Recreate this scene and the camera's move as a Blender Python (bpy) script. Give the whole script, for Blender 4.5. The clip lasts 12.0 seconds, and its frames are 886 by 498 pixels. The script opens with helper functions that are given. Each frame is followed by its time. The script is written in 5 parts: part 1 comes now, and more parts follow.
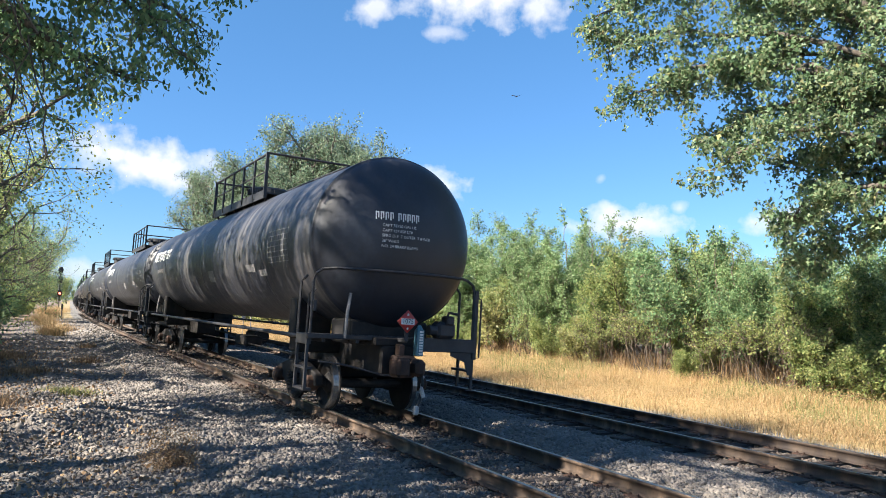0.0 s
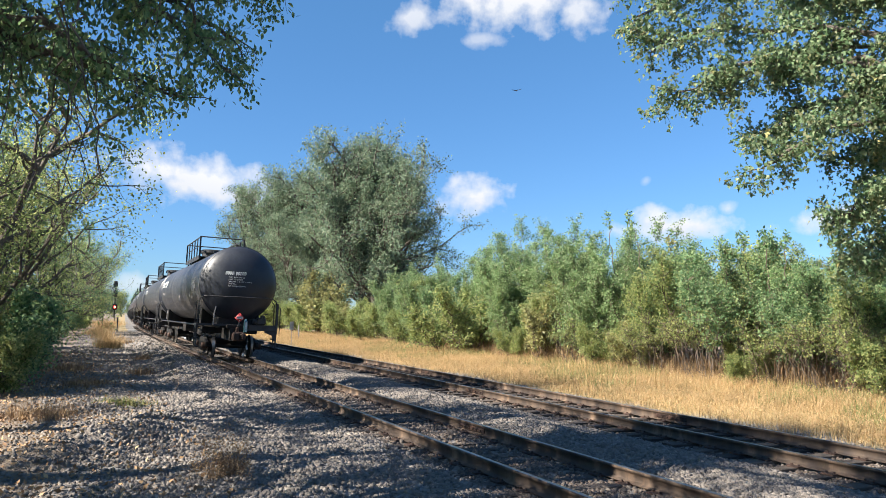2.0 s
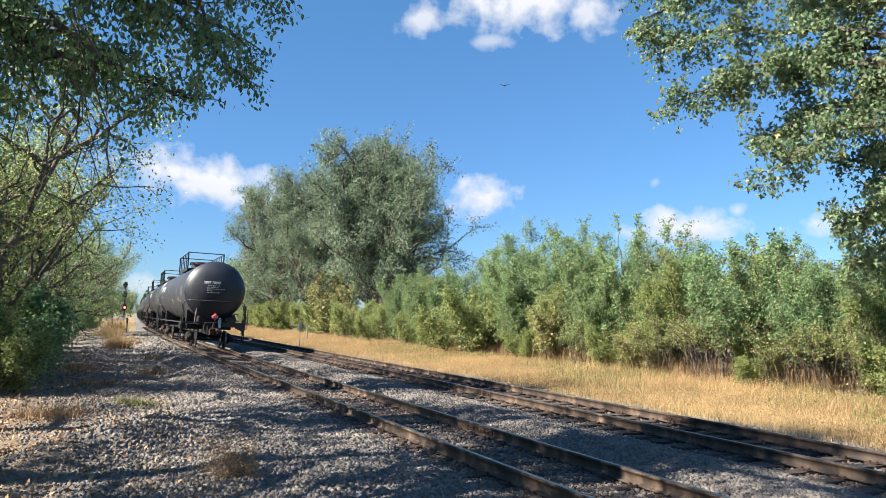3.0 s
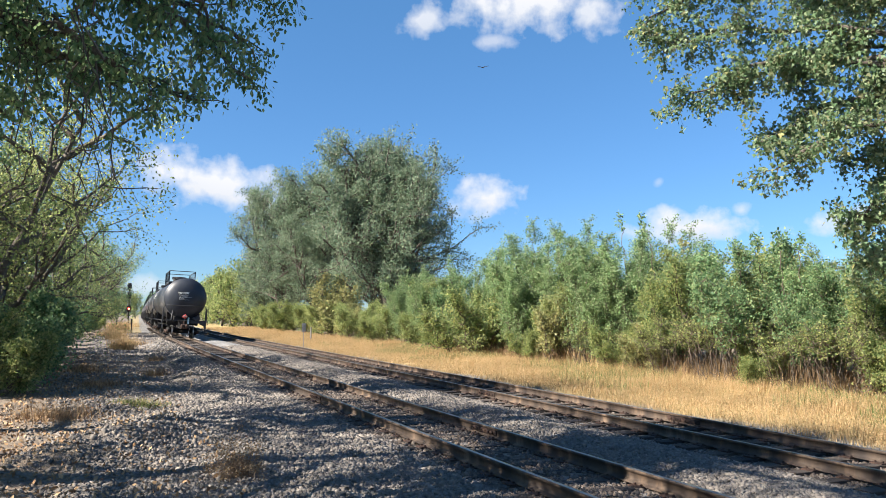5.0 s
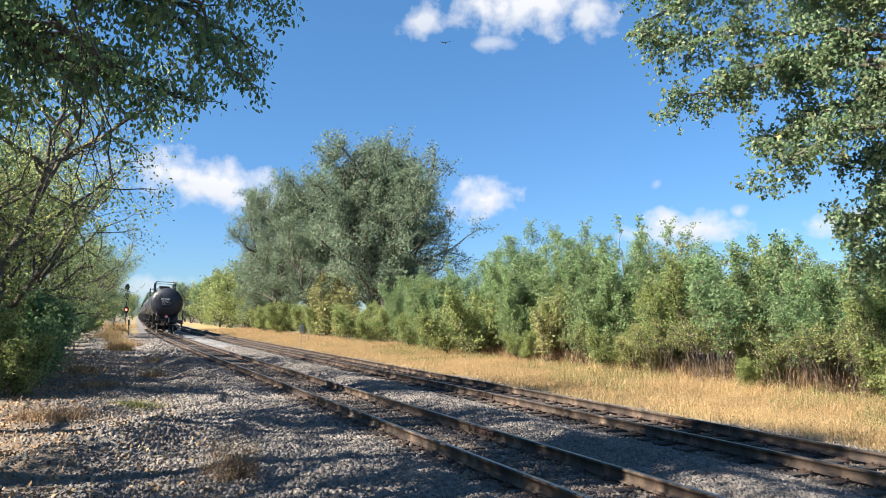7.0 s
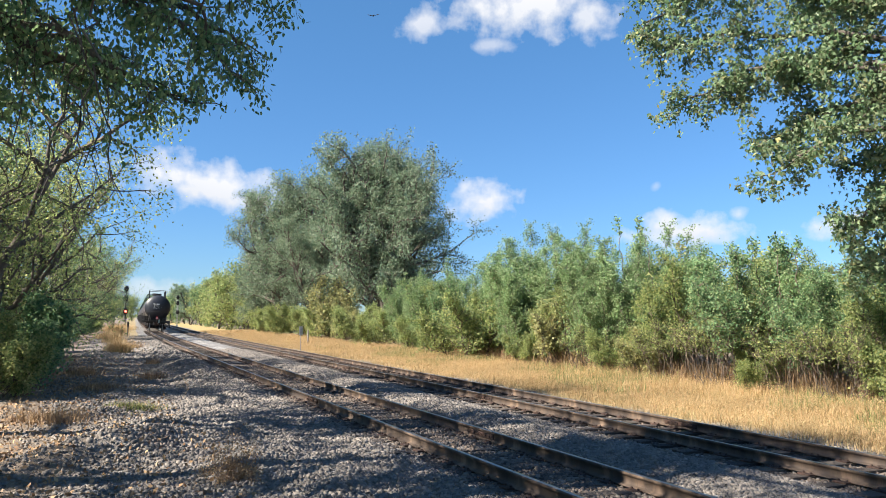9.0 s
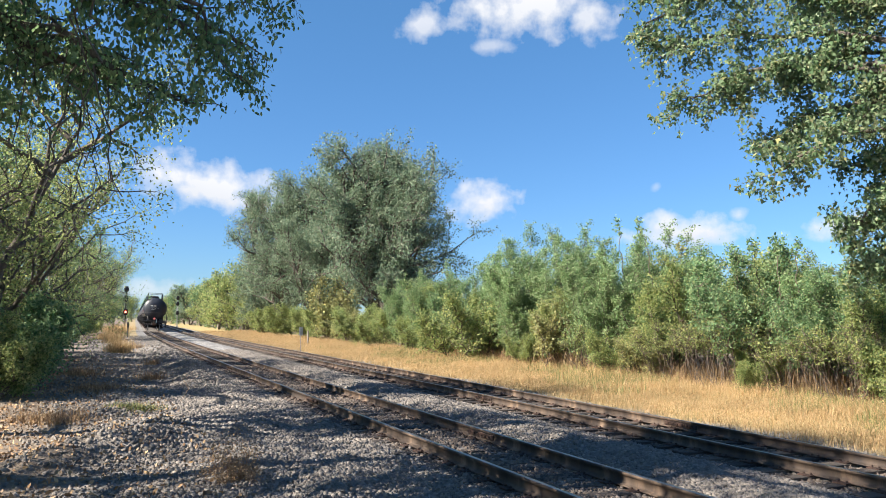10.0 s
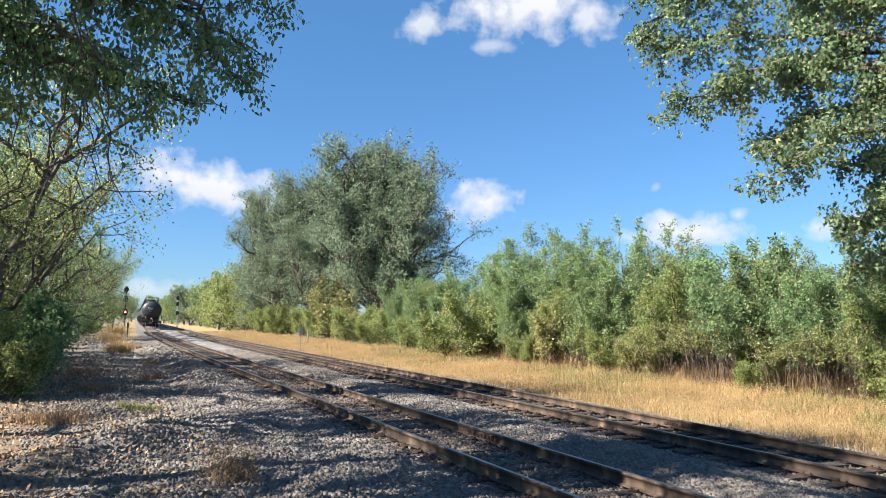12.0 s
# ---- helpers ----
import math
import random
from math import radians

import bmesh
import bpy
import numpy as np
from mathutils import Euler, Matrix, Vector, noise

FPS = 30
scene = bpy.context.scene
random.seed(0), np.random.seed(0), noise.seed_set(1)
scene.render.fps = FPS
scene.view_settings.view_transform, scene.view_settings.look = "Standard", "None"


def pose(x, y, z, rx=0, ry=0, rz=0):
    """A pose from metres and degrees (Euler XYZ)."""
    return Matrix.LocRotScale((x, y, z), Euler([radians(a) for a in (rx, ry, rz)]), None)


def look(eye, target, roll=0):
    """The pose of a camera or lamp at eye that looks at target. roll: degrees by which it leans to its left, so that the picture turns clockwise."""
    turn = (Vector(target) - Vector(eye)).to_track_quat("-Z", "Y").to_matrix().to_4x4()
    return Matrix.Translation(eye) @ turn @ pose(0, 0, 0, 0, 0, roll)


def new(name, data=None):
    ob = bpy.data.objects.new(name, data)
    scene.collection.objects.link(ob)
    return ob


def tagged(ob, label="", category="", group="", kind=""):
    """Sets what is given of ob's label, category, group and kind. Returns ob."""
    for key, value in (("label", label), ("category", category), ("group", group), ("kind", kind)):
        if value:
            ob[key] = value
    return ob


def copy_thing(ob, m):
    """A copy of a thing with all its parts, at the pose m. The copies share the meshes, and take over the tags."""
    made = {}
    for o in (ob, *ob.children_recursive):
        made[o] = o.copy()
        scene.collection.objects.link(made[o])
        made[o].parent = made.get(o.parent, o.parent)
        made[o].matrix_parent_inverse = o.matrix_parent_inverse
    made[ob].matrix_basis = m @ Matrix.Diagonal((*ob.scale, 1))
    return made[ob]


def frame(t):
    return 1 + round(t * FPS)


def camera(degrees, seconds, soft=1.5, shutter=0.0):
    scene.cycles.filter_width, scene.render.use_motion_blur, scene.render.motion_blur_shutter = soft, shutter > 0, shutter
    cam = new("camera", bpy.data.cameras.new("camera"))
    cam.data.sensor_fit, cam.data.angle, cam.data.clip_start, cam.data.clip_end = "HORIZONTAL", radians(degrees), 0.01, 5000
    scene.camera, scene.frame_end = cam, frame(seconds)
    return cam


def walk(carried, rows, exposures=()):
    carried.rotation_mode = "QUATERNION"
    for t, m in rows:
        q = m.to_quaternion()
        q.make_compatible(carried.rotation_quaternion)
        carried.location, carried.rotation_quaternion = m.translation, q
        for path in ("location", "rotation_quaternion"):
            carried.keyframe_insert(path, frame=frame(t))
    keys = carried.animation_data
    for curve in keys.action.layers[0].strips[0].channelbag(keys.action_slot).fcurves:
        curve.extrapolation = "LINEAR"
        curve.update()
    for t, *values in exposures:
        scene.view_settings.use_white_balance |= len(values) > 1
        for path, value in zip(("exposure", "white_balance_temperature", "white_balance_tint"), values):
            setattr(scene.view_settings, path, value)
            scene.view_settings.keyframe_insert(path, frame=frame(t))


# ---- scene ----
cam = camera(62.07, 12.0, soft=0.5)
EYE = (0.0, 0.0, 1.971)


def aim(yaw, pitch, roll):
    """Camera pose from yaw (clockwise from +y), pitch and roll in degrees."""
    a, b = radians(yaw), radians(pitch)
    way = Vector((math.sin(a) * math.cos(b), math.cos(a) * math.cos(b), math.sin(b)))
    return look(EYE, Vector(EYE) + way * 10, roll)


walk(cam, [
    (0.0, aim(29.902, 4.467, 1.091)),
    (0.5, aim(27.588, 4.755, -0.007)),
    (1.0, aim(26.918, 4.854, 0.149)),
    (1.5, aim(26.667, 4.879, 0.132)),
    (2.0, aim(26.455, 4.983, 0.086)),
    (2.5, aim(26.126, 5.046, 0.279)),
    (3.0, aim(25.805, 5.099, 0.276)),
    (5.0, aim(25.534, 5.127, 0.129)),
    (5.5, aim(25.564, 5.138, 0.090)),
    (6.0, aim(25.582, 5.153, 0.041)),
    (6.5, aim(25.638, 5.212, 0.073)),
    (7.0, aim(25.692, 5.242, 0.219)),
    (9.0, aim(25.731, 5.396, 0.262)),
    (9.5, aim(25.726, 5.449, 0.253)),
    (10.0, aim(25.730, 5.446, 0.280)),
    (12.0, aim(25.742, 5.454, 0.269))],
    [(0.0, 1.98), (0.5, 1.92), (1.0, 1.78), (12.0, 1.76)])

# ---- light ----
SUN_WAY = Vector((-0.766, 0.02, 0.643)).normalized()   # towards the sun
sun_data = bpy.data.lights.new("sun", "SUN")
sun_data.energy, sun_data.angle, sun_data.color = 5.0, radians(0.6), (1.0, 0.93, 0.82)
sun = new("sun", sun_data)
sun.matrix_world = look((-40, 10, 40), Vector((-40, 10, 40)) - SUN_WAY)
scene.view_settings.exposure = 1.7

CLOUDS = (  # azimuth, elevation, half width, half height, lean (degrees), density
    (7.8, 9.9, 6.3, 1.7, -9, 1.0), (11.2, 8.7, 3.2, 1.0, -6, 0.95), (28.7, 9.1, 2.9, 1.35, 6, 1.0), (44.1, 6.55, 4.2, 1.15, 2, 1.0), (42.6, 7.1, 2.0, 0.9, 5, 0.9),
    (32.0, 23.6, 6.8, 2.1, -3, 1.0), (24.0, 22.4, 2.3, 1.0, 5, 0.8), (37.0, 22.6, 1.9, 1.5, -20, 0.85), (29.6, 20.8, 1.5, 0.6, 0, 0.55),
    (54.6, 6.5, 2.6, 0.75, 6, 0.95), (42.05, 9.95, 0.42, 0.32, 35, 0.3), (3.6, 2.0, 3.2, 0.8, 4, 0.5), (47.8, 7.6, 0.7, 0.5, 20, 0.6),
    (-60, 20, 9, 4, 5, 0.9), (110, 24, 10, 4, -5, 0.9), (170, 15, 12, 4, 0, 0.9), (-130, 30, 9, 4, 10, 0.9))


def build_world():
    world = bpy.data.worlds.new("sky")
    scene.world = world
    world.use_nodes = True
    nt = world.node_tree
    nt.nodes.clear()

    def math_node(op, a, b=None, c=None, clamp=False):
        n = nt.nodes.new("ShaderNodeMath")
        n.operation, n.use_clamp = op, clamp
        for i, v in enumerate((a, b, c)):
            if v is None:
                continue
            if isinstance(v, (int, float)):
                n.inputs[i].default_value = v
            else:
                nt.links.new(v, n.inputs[i])
        return n.outputs[0]

    sky = nt.nodes.new("ShaderNodeTexSky")
    sky.sky_type, sky.sun_disc = "NISHITA", False
    sky.sun_elevation = math.asin(SUN_WAY.z)
    sky.sun_rotation = math.atan2(SUN_WAY.x, SUN_WAY.y)
    sky.air_density, sky.dust_density, sky.ozone_density = 1.0, 0.0, 3.0
    coord = nt.nodes.new("ShaderNodeTexCoord")
    sep = nt.nodes.new("ShaderNodeSeparateXYZ")
    nt.links.new(coord.outputs["Generated"], sep.inputs[0])
    az = math_node("MULTIPLY", math_node("ARCTAN2", sep.outputs[0], sep.outputs[1]), 57.2958)
    el = math_node("MULTIPLY", math_node("ARCSINE", sep.outputs[2]), 57.2958)
    pos = nt.nodes.new("ShaderNodeCombineXYZ")
    nt.links.new(az, pos.inputs[0]), nt.links.new(el, pos.inputs[1])
    n1 = nt.nodes.new("ShaderNodeTexNoise")
    n1.inputs["Scale"].default_value, n1.inputs["Detail"].default_value, n1.inputs["Roughness"].default_value = 0.6, 7, 0.52
    nt.links.new(pos.outputs[0], n1.inputs["Vector"])
    n2 = nt.nodes.new("ShaderNodeTexNoise")
    n2.inputs["Scale"].default_value, n2.inputs["Detail"].default_value = 0.28, 6
    nt.links.new(pos.outputs[0], n2.inputs["Vector"])
    wob = math_node("MULTIPLY", math_node("SUBTRACT", n1.outputs[0], 0.5), 2.4)
    cover, under = 0.0, 0.0
    for a, e, w, h, lean, dens in CLOUDS:
        dx, dy = math_node("SUBTRACT", az, a), math_node("SUBTRACT", el, e)
        cs, sn = math.cos(radians(lean)), math.sin(radians(lean))
        u = math_node("DIVIDE", math_node("ADD", math_node("MULTIPLY", dx, cs), math_node("MULTIPLY", dy, sn)), w)
        v = math_node("DIVIDE", math_node("SUBTRACT", math_node("MULTIPLY", dy, cs), math_node("MULTIPLY", dx, sn)), h)
        r = math_node("SQRT", math_node("ADD", math_node("MULTIPLY", u, u), math_node("MULTIPLY", v, v)))
        m = math_node("ADD", math_node("SUBTRACT", 1.2, r), wob)
        m = math_node("MULTIPLY", math_node("MULTIPLY", m, 1.0, clamp=True), dens)
        cover = math_node("MAXIMUM", m, cover)
        low = math_node("MULTIPLY", math_node("MULTIPLY", m, math_node("SUBTRACT", 0.25, v), clamp=True), 0.55)
        under = math_node("MAXIMUM", low, under)
    shade = nt.nodes.new("ShaderNodeMix")
    shade.data_type = "RGBA"
    shade.inputs[6].default_value, shade.inputs[7].default_value = (6.6, 6.7, 7.0, 1), (4.9, 5.3, 6.0, 1)
    nt.links.new(math_node("MULTIPLY", under, math_node("ADD", n2.outputs[0], 0.5), clamp=True), shade.inputs[0])
    mix = nt.nodes.new("ShaderNodeMix")
    mix.data_type = "RGBA"
    nt.links.new(cover, mix.inputs[0])
    clear = nt.nodes.new("ShaderNodeMix")   # very clear autumn air
    clear.data_type, clear.blend_type = "RGBA", "MULTIPLY"
    clear.inputs[0].default_value = 1.0
    tint = nt.nodes.new("ShaderNodeMix")
    tint.data_type = "RGBA"
    tint.inputs[6].default_value, tint.inputs[7].default_value = (0.46, 0.66, 0.98, 1), (0.65, 1.03, 1.25, 1)
    nt.links.new(math_node("MULTIPLY", el, 1 / 24.0, clamp=True), tint.inputs[0])
    nt.links.new(tint.outputs[2], clear.inputs[7])
    nt.links.new(sky.outputs[0], clear.inputs[6])
    nt.links.new(clear.outputs[2], mix.inputs[6])
    nt.links.new(shade.outputs[2], mix.inputs[7])
    back = nt.nodes.new("ShaderNodeBackground")
    back.inputs["Strength"].default_value = 0.0435
    nt.links.new(mix.outputs[2], back.inputs[0])
    out = nt.nodes.new("ShaderNodeOutputWorld")
    nt.links.new(back.outputs[0], out.inputs[0])


build_world()


# ---- materials ----
def rgba(c):
    return (c[0], c[1], c[2], 1.0)


def material(name, colors, rough=0.8, metal=0.0, scale=4.0, fine=40.0, bump=0.3, by="noise", stretch=(1, 1, 1), leaf=0.0, depth=0.01, spec=0.5):
    """Principled surface whose colour runs through colors by noise, by island or by object; leaf is the share of light let through."""
    m = bpy.data.materials.new(name)
    m.use_nodes = True
    nt = m.node_tree
    p = nt.nodes["Principled BSDF"]
    p.inputs["Metallic"].default_value = metal
    p.inputs["Specular IOR Level"].default_value = spec
    coord = nt.nodes.new("ShaderNodeTexCoord")
    mp = nt.nodes.new("ShaderNodeMapping")
    mp.inputs["Scale"].default_value = stretch
    nt.links.new(coord.outputs["Object"], mp.inputs[0])
    big = nt.nodes.new("ShaderNodeTexNoise")
    big.inputs["Scale"].default_value, big.inputs["Detail"].default_value = scale, 5
    nt.links.new(mp.outputs[0], big.inputs["Vector"])
    small = nt.nodes.new("ShaderNodeTexNoise")
    small.inputs["Scale"].default_value, small.inputs["Detail"].default_value = fine, 4
    nt.links.new(mp.outputs[0], small.inputs["Vector"])
    ramp = nt.nodes.new("ShaderNodeValToRGB")
    el = ramp.color_ramp.elements
    lo, hi = (0.3, 0.7) if by == "noise" else (0.0, 1.0)
    for i, c in enumerate(colors):
        at = lo + (hi - lo) * i / max(1, len(colors) - 1)
        e = el[i] if i < 2 else el.new(at)
        e.position, e.color = at, rgba(c)
    if by == "noise":
        nt.links.new(big.outputs[0], ramp.inputs[0])
    elif by == "island":
        geo = nt.nodes.new("ShaderNodeNewGeometry")
        nt.links.new(geo.outputs["Random Per Island"], ramp.inputs[0])
    else:
        info = nt.nodes.new("ShaderNodeObjectInfo")
        nt.links.new(info.outputs["Random"], ramp.inputs[0])
    vary = nt.nodes.new("ShaderNodeMix")
    vary.data_type, vary.blend_type = "RGBA", "MULTIPLY"
    vary.inputs[0].default_value = 0.55
    mr = nt.nodes.new("ShaderNodeMapRange")
    mr.inputs[1].default_value, mr.inputs[2].default_value, mr.inputs[3].default_value, mr.inputs[4].default_value = 0.3, 0.7, 0.55, 1.25
    nt.links.new(small.outputs[0] if by == "noise" else big.outputs[0], mr.inputs[0])
    nt.links.new(ramp.outputs[0], vary.inputs[6]), nt.links.new(mr.outputs[0], vary.inputs[7])
    nt.links.new(vary.outputs[2], p.inputs["Base Color"])
    rr = nt.nodes.new("ShaderNodeMapRange")
    rr.inputs[3].default_value, rr.inputs[4].default_value = max(0.05, rough - 0.15), min(1.0, rough + 0.15)
    nt.links.new(small.outputs[0], rr.inputs[0]), nt.links.new(rr.outputs[0], p.inputs["Roughness"])
    if bump:
        b = nt.nodes.new("ShaderNodeBump")
        b.inputs["Strength"].default_value, b.inputs["Distance"].default_value = bump, depth
        nt.links.new(small.outputs[0], b.inputs["Height"]), nt.links.new(b.outputs[0], p.inputs["Normal"])
    if leaf:
        tr = nt.nodes.new("ShaderNodeBsdfTranslucent")
        nt.links.new(vary.outputs[2], tr.inputs[0])
        ms = nt.nodes.new("ShaderNodeMixShader")
        ms.inputs[0].default_value = leaf
        nt.links.new(p.outputs[0], ms.inputs[1]), nt.links.new(tr.outputs[0], ms.inputs[2])
        nt.links.new(ms.outputs[0], nt.nodes["Material Output"].inputs[0])
    return m


def glow(name, color, power):
    m = bpy.data.materials.new(name)
    m.use_nodes = True
    p = m.node_tree.nodes["Principled BSDF"]
    p.inputs["Base Color"].default_value, p.inputs["Emission Color"].default_value = rgba(color), rgba(color)
    p.inputs["Emission Strength"].default_value = power
    return m


def tank_paint():
    """Sooty black paint with pale dust; streaks down the shell also paint in sun flecks."""
    m = material("tank_paint", [(0.010, 0.013, 0.021), (0.018, 0.021, 0.030), (0.036, 0.037, 0.042)], 0.46, 0, 0.6, 14, 0.1, spec=0.5)
    nt = m.node_tree
    p = nt.nodes["Principled BSDF"]
    old = p.inputs["Base Color"].links[0].from_socket
    coord = nt.nodes.new("ShaderNodeTexCoord")
    mp = nt.nodes.new("ShaderNodeMapping")
    mp.inputs["Scale"].default_value = (0.3, 5.0, 0.22)
    nt.links.new(coord.outputs["Object"], mp.inputs[0])
    st = nt.nodes.new("ShaderNodeTexNoise")
    st.inputs["Scale"].default_value, st.inputs["Detail"].default_value = 1.0, 6
    nt.links.new(mp.outputs[0], st.inputs["Vector"])
    ramp = nt.nodes.new("ShaderNodeValToRGB")
    ramp.color_ramp.elements[0].position, ramp.color_ramp.elements[1].position = 0.50, 0.72
    nt.links.new(st.outputs[0], ramp.inputs[0])
    mix = nt.nodes.new("ShaderNodeMix")
    mix.data_type = "RGBA"
    mix.inputs[7].default_value = (0.21, 0.185, 0.165, 1)
    sc = nt.nodes.new("ShaderNodeMath")
    sc.operation = "MULTIPLY"
    sc.inputs[1].default_value = 0.36
    nt.links.new(ramp.outputs[0], sc.inputs[0])
    nt.links.new(sc.outputs[0], mix.inputs[0]), nt.links.new(old, mix.inputs[6])
    nt.links.new(mix.outputs[2], p.inputs["Base Color"])
    return m


M_TANK = tank_paint()
# head paint: close to the shell's black, without the pale streaks
M_HEAD = material("unstreaked_black_paint", [(0.009, 0.012, 0.019), (0.016, 0.019, 0.028), (0.026, 0.03, 0.04)], 0.46, 0, 0.9, 14, 0.1, spec=0.5)
M_BLACK = material("black_steel", [(0.02, 0.021, 0.025), (0.048, 0.046, 0.048)], 0.55, 0.2, 3, 60, 0.3, depth=0.002)
M_GREASE = material("greasy_steel", [(0.012, 0.012, 0.013), (0.032, 0.027, 0.024)], 0.65, 0.0, 5, 50, 0.5, depth=0.004, spec=0.25)
M_TREAD = material("wheel_tread", [(0.25, 0.24, 0.23), (0.4, 0.38, 0.36)], 0.35, 0.9, 6, 40, 0.1, depth=0.002)
M_RUST = material("rusty_steel", [(0.0245, 0.01496, 0.0119), (0.0525, 0.02856, 0.0196), (0.098, 0.0544, 0.0385)], 0.8, 0.2, 5, 60, 0.5, depth=0.003)
# rust brown; the last, palest colour makes pale patches along the rail
M_RAIL = material("rusty_rail_side", [(0.022, 0.015, 0.012), (0.042, 0.028, 0.02), (0.075, 0.05, 0.034), (0.19, 0.125, 0.082)], 0.75, 0.1, 1.7, 40, 0.4, stretch=(0.3, 2.0, 0.5), depth=0.002)
M_RAILTOP = material("rail_head_worn", [(0.2, 0.185, 0.18), (0.36, 0.34, 0.33)], 0.32, 0.9, 2, 60, 0.1, stretch=(8, 0.6, 1), depth=0.001)
M_TIE = material("creosoted_wood", [(0.022, 0.018, 0.016), (0.06, 0.045, 0.036), (0.10, 0.078, 0.06)], 0.9, 0, 3, 45, 0.7, by="object", stretch=(0.6, 8, 4), depth=0.01)
M_STONE = material("ballast_stone", [(0.0946, 0.08424, 0.07588), (0.1458, 0.1287, 0.115), (0.1823, 0.1575, 0.1372), (0.2141, 0.1857, 0.1594), (0.1306, 0.117, 0.1067), (0.2496, 0.215, 0.1805)], 0.9, 0, 8, 60, 0.3, by="island", depth=0.004)
M_STONE_DARK = material("oily_ballast_stone", [(0.05, 0.042, 0.038), (0.11, 0.085, 0.07), (0.16, 0.12, 0.09), (0.07, 0.055, 0.047), (0.2, 0.165, 0.135)], 0.85, 0, 8, 60, 0.3, by="island", depth=0.004)
M_BARK = material("bark", [(0.05, 0.04, 0.033), (0.1, 0.082, 0.066), (0.16, 0.135, 0.11)], 0.95, 0, 3, 30, 0.8, stretch=(3, 3, 0.6), depth=0.02)
M_TWIG = material("dark_twigs", [(0.0665, 0.0486, 0.0374), (0.152, 0.1134, 0.085)], 0.95, 0, 3, 30, 0.3)
LEAF_GREEN = material("leaf_green", [(0.0778, 0.151, 0.06712), (0.142, 0.2507, 0.112), (0.2225, 0.3281, 0.1569), (0.3099, 0.3766, 0.1674)], 0.5, 0, 0.5, 9, 0, by="island", leaf=0.45, spec=0.25)
LEAF_MAPLE = material("leaf_maple", [(0.07771, 0.1343, 0.06269), (0.1386, 0.226, 0.1045), (0.2068, 0.2878, 0.157), (0.259, 0.3241, 0.1746), (0.2931, 0.2878, 0.157)], 0.45, 0, 0.6, 9, 0, by="island", leaf=0.5, spec=0.3)
LEAF_GREY = material("leaf_grey_green", [(0.08868, 0.1427, 0.08473), (0.1495, 0.2197, 0.1369), (0.2127, 0.2741, 0.1789), (0.2656, 0.304, 0.1949)], 0.55, 0, 0.25, 9, 0, by="island", leaf=0.4, spec=0.25)
LEAF_BRIGHT = material("leaf_bright_green", [(0.1058, 0.1855, 0.06833), (0.1799, 0.2865, 0.1126), (0.2549, 0.3506, 0.16), (0.3386, 0.3896, 0.2021)], 0.5, 0, 0.35, 9, 0, by="island", leaf=0.38, spec=0.25)
LEAF_OLIVE = material("leaf_olive", [(0.1258, 0.1866, 0.06806), (0.2301, 0.3007, 0.1058), (0.3427, 0.3878, 0.1518), (0.4818, 0.475, 0.1878)], 0.55, 0, 0.3, 9, 0, by="island", leaf=0.6, spec=0.25)
LEAF_YELLOW = material("leaf_yellow", [(0.1692, 0.1817, 0.08076), (0.2961, 0.2912, 0.1212), (0.3806, 0.339, 0.1346), (0.1583, 0.2062, 0.0942)], 0.5, 0, 0.5, 9, 0, by="island", leaf=0.35, spec=0.25)
M_STRAW = material("dry_grass", [(0.2894, 0.1792, 0.0857), (0.4674, 0.3152, 0.1572), (0.5789, 0.4099, 0.229), (0.3789, 0.2729, 0.1434), (0.2452, 0.2095, 0.1002)], 0.85, 0, 0.4, 9, 0, by="island", leaf=0.38, spec=0.25)
M_WEED = material("dead_weed", [(0.146, 0.0833, 0.0455), (0.26, 0.166, 0.091), (0.374, 0.263, 0.146)], 0.9, 0, 2, 30, 0, by="island", leaf=0.15)
M_LITTER = material("fallen_leaves", [(0.164, 0.091, 0.051), (0.309, 0.182, 0.091), (0.437, 0.291, 0.155), (0.237, 0.164, 0.109)], 0.9, 0, 2, 30, 0, by="island")
M_GREENGRASS = material("green_weeds", [(0.09, 0.119, 0.032), (0.18, 0.196, 0.064), (0.33, 0.28, 0.12)], 0.8, 0, 2, 30, 0, by="island", leaf=0.25)
M_WHITE = material("white_stencil_paint", [(0.55, 0.55, 0.53), (0.75, 0.75, 0.73)], 0.6, 0, 6, 60, 0)
M_GREYLINE = material("faded_stencil", [(0.1, 0.1, 0.1), (0.24, 0.235, 0.23)], 0.65, 0, 6, 60, 0)
M_GREYTAG = material("grey_decal", [(0.1364, 0.128, 0.1254), (0.248, 0.2304, 0.2244)], 0.6, 0, 6, 60, 0)
M_RED = material("red_placard", [(0.42, 0.035, 0.03), (0.55, 0.06, 0.05)], 0.5, 0, 8, 60, 0)
M_INK = material("black_ink", [(0.01, 0.01, 0.01), (0.02, 0.02, 0.02)], 0.5, 0, 8, 60, 0)
M_TEAL = material("teal_marker", [(0.05, 0.13, 0.17), (0.08, 0.19, 0.24)], 0.4, 0, 8, 60, 0)
M_GALV = material("galvanised_steel", [(0.3, 0.31, 0.32), (0.48, 0.48, 0.48)], 0.5, 0.6, 5, 50, 0.1)
M_RUBBER = material("rubber_hose", [(0.015, 0.015, 0.016), (0.035, 0.035, 0.035)], 0.7, 0, 5, 50, 0.1)
M_BIRD = material("dark_feathers", [(0.02, 0.018, 0.016), (0.05, 0.045, 0.04)], 0.8, 0, 8, 60, 0)
M_REDLAMP = glow("red_signal_lamp", (1.0, 0.03, 0.02), 14.0)


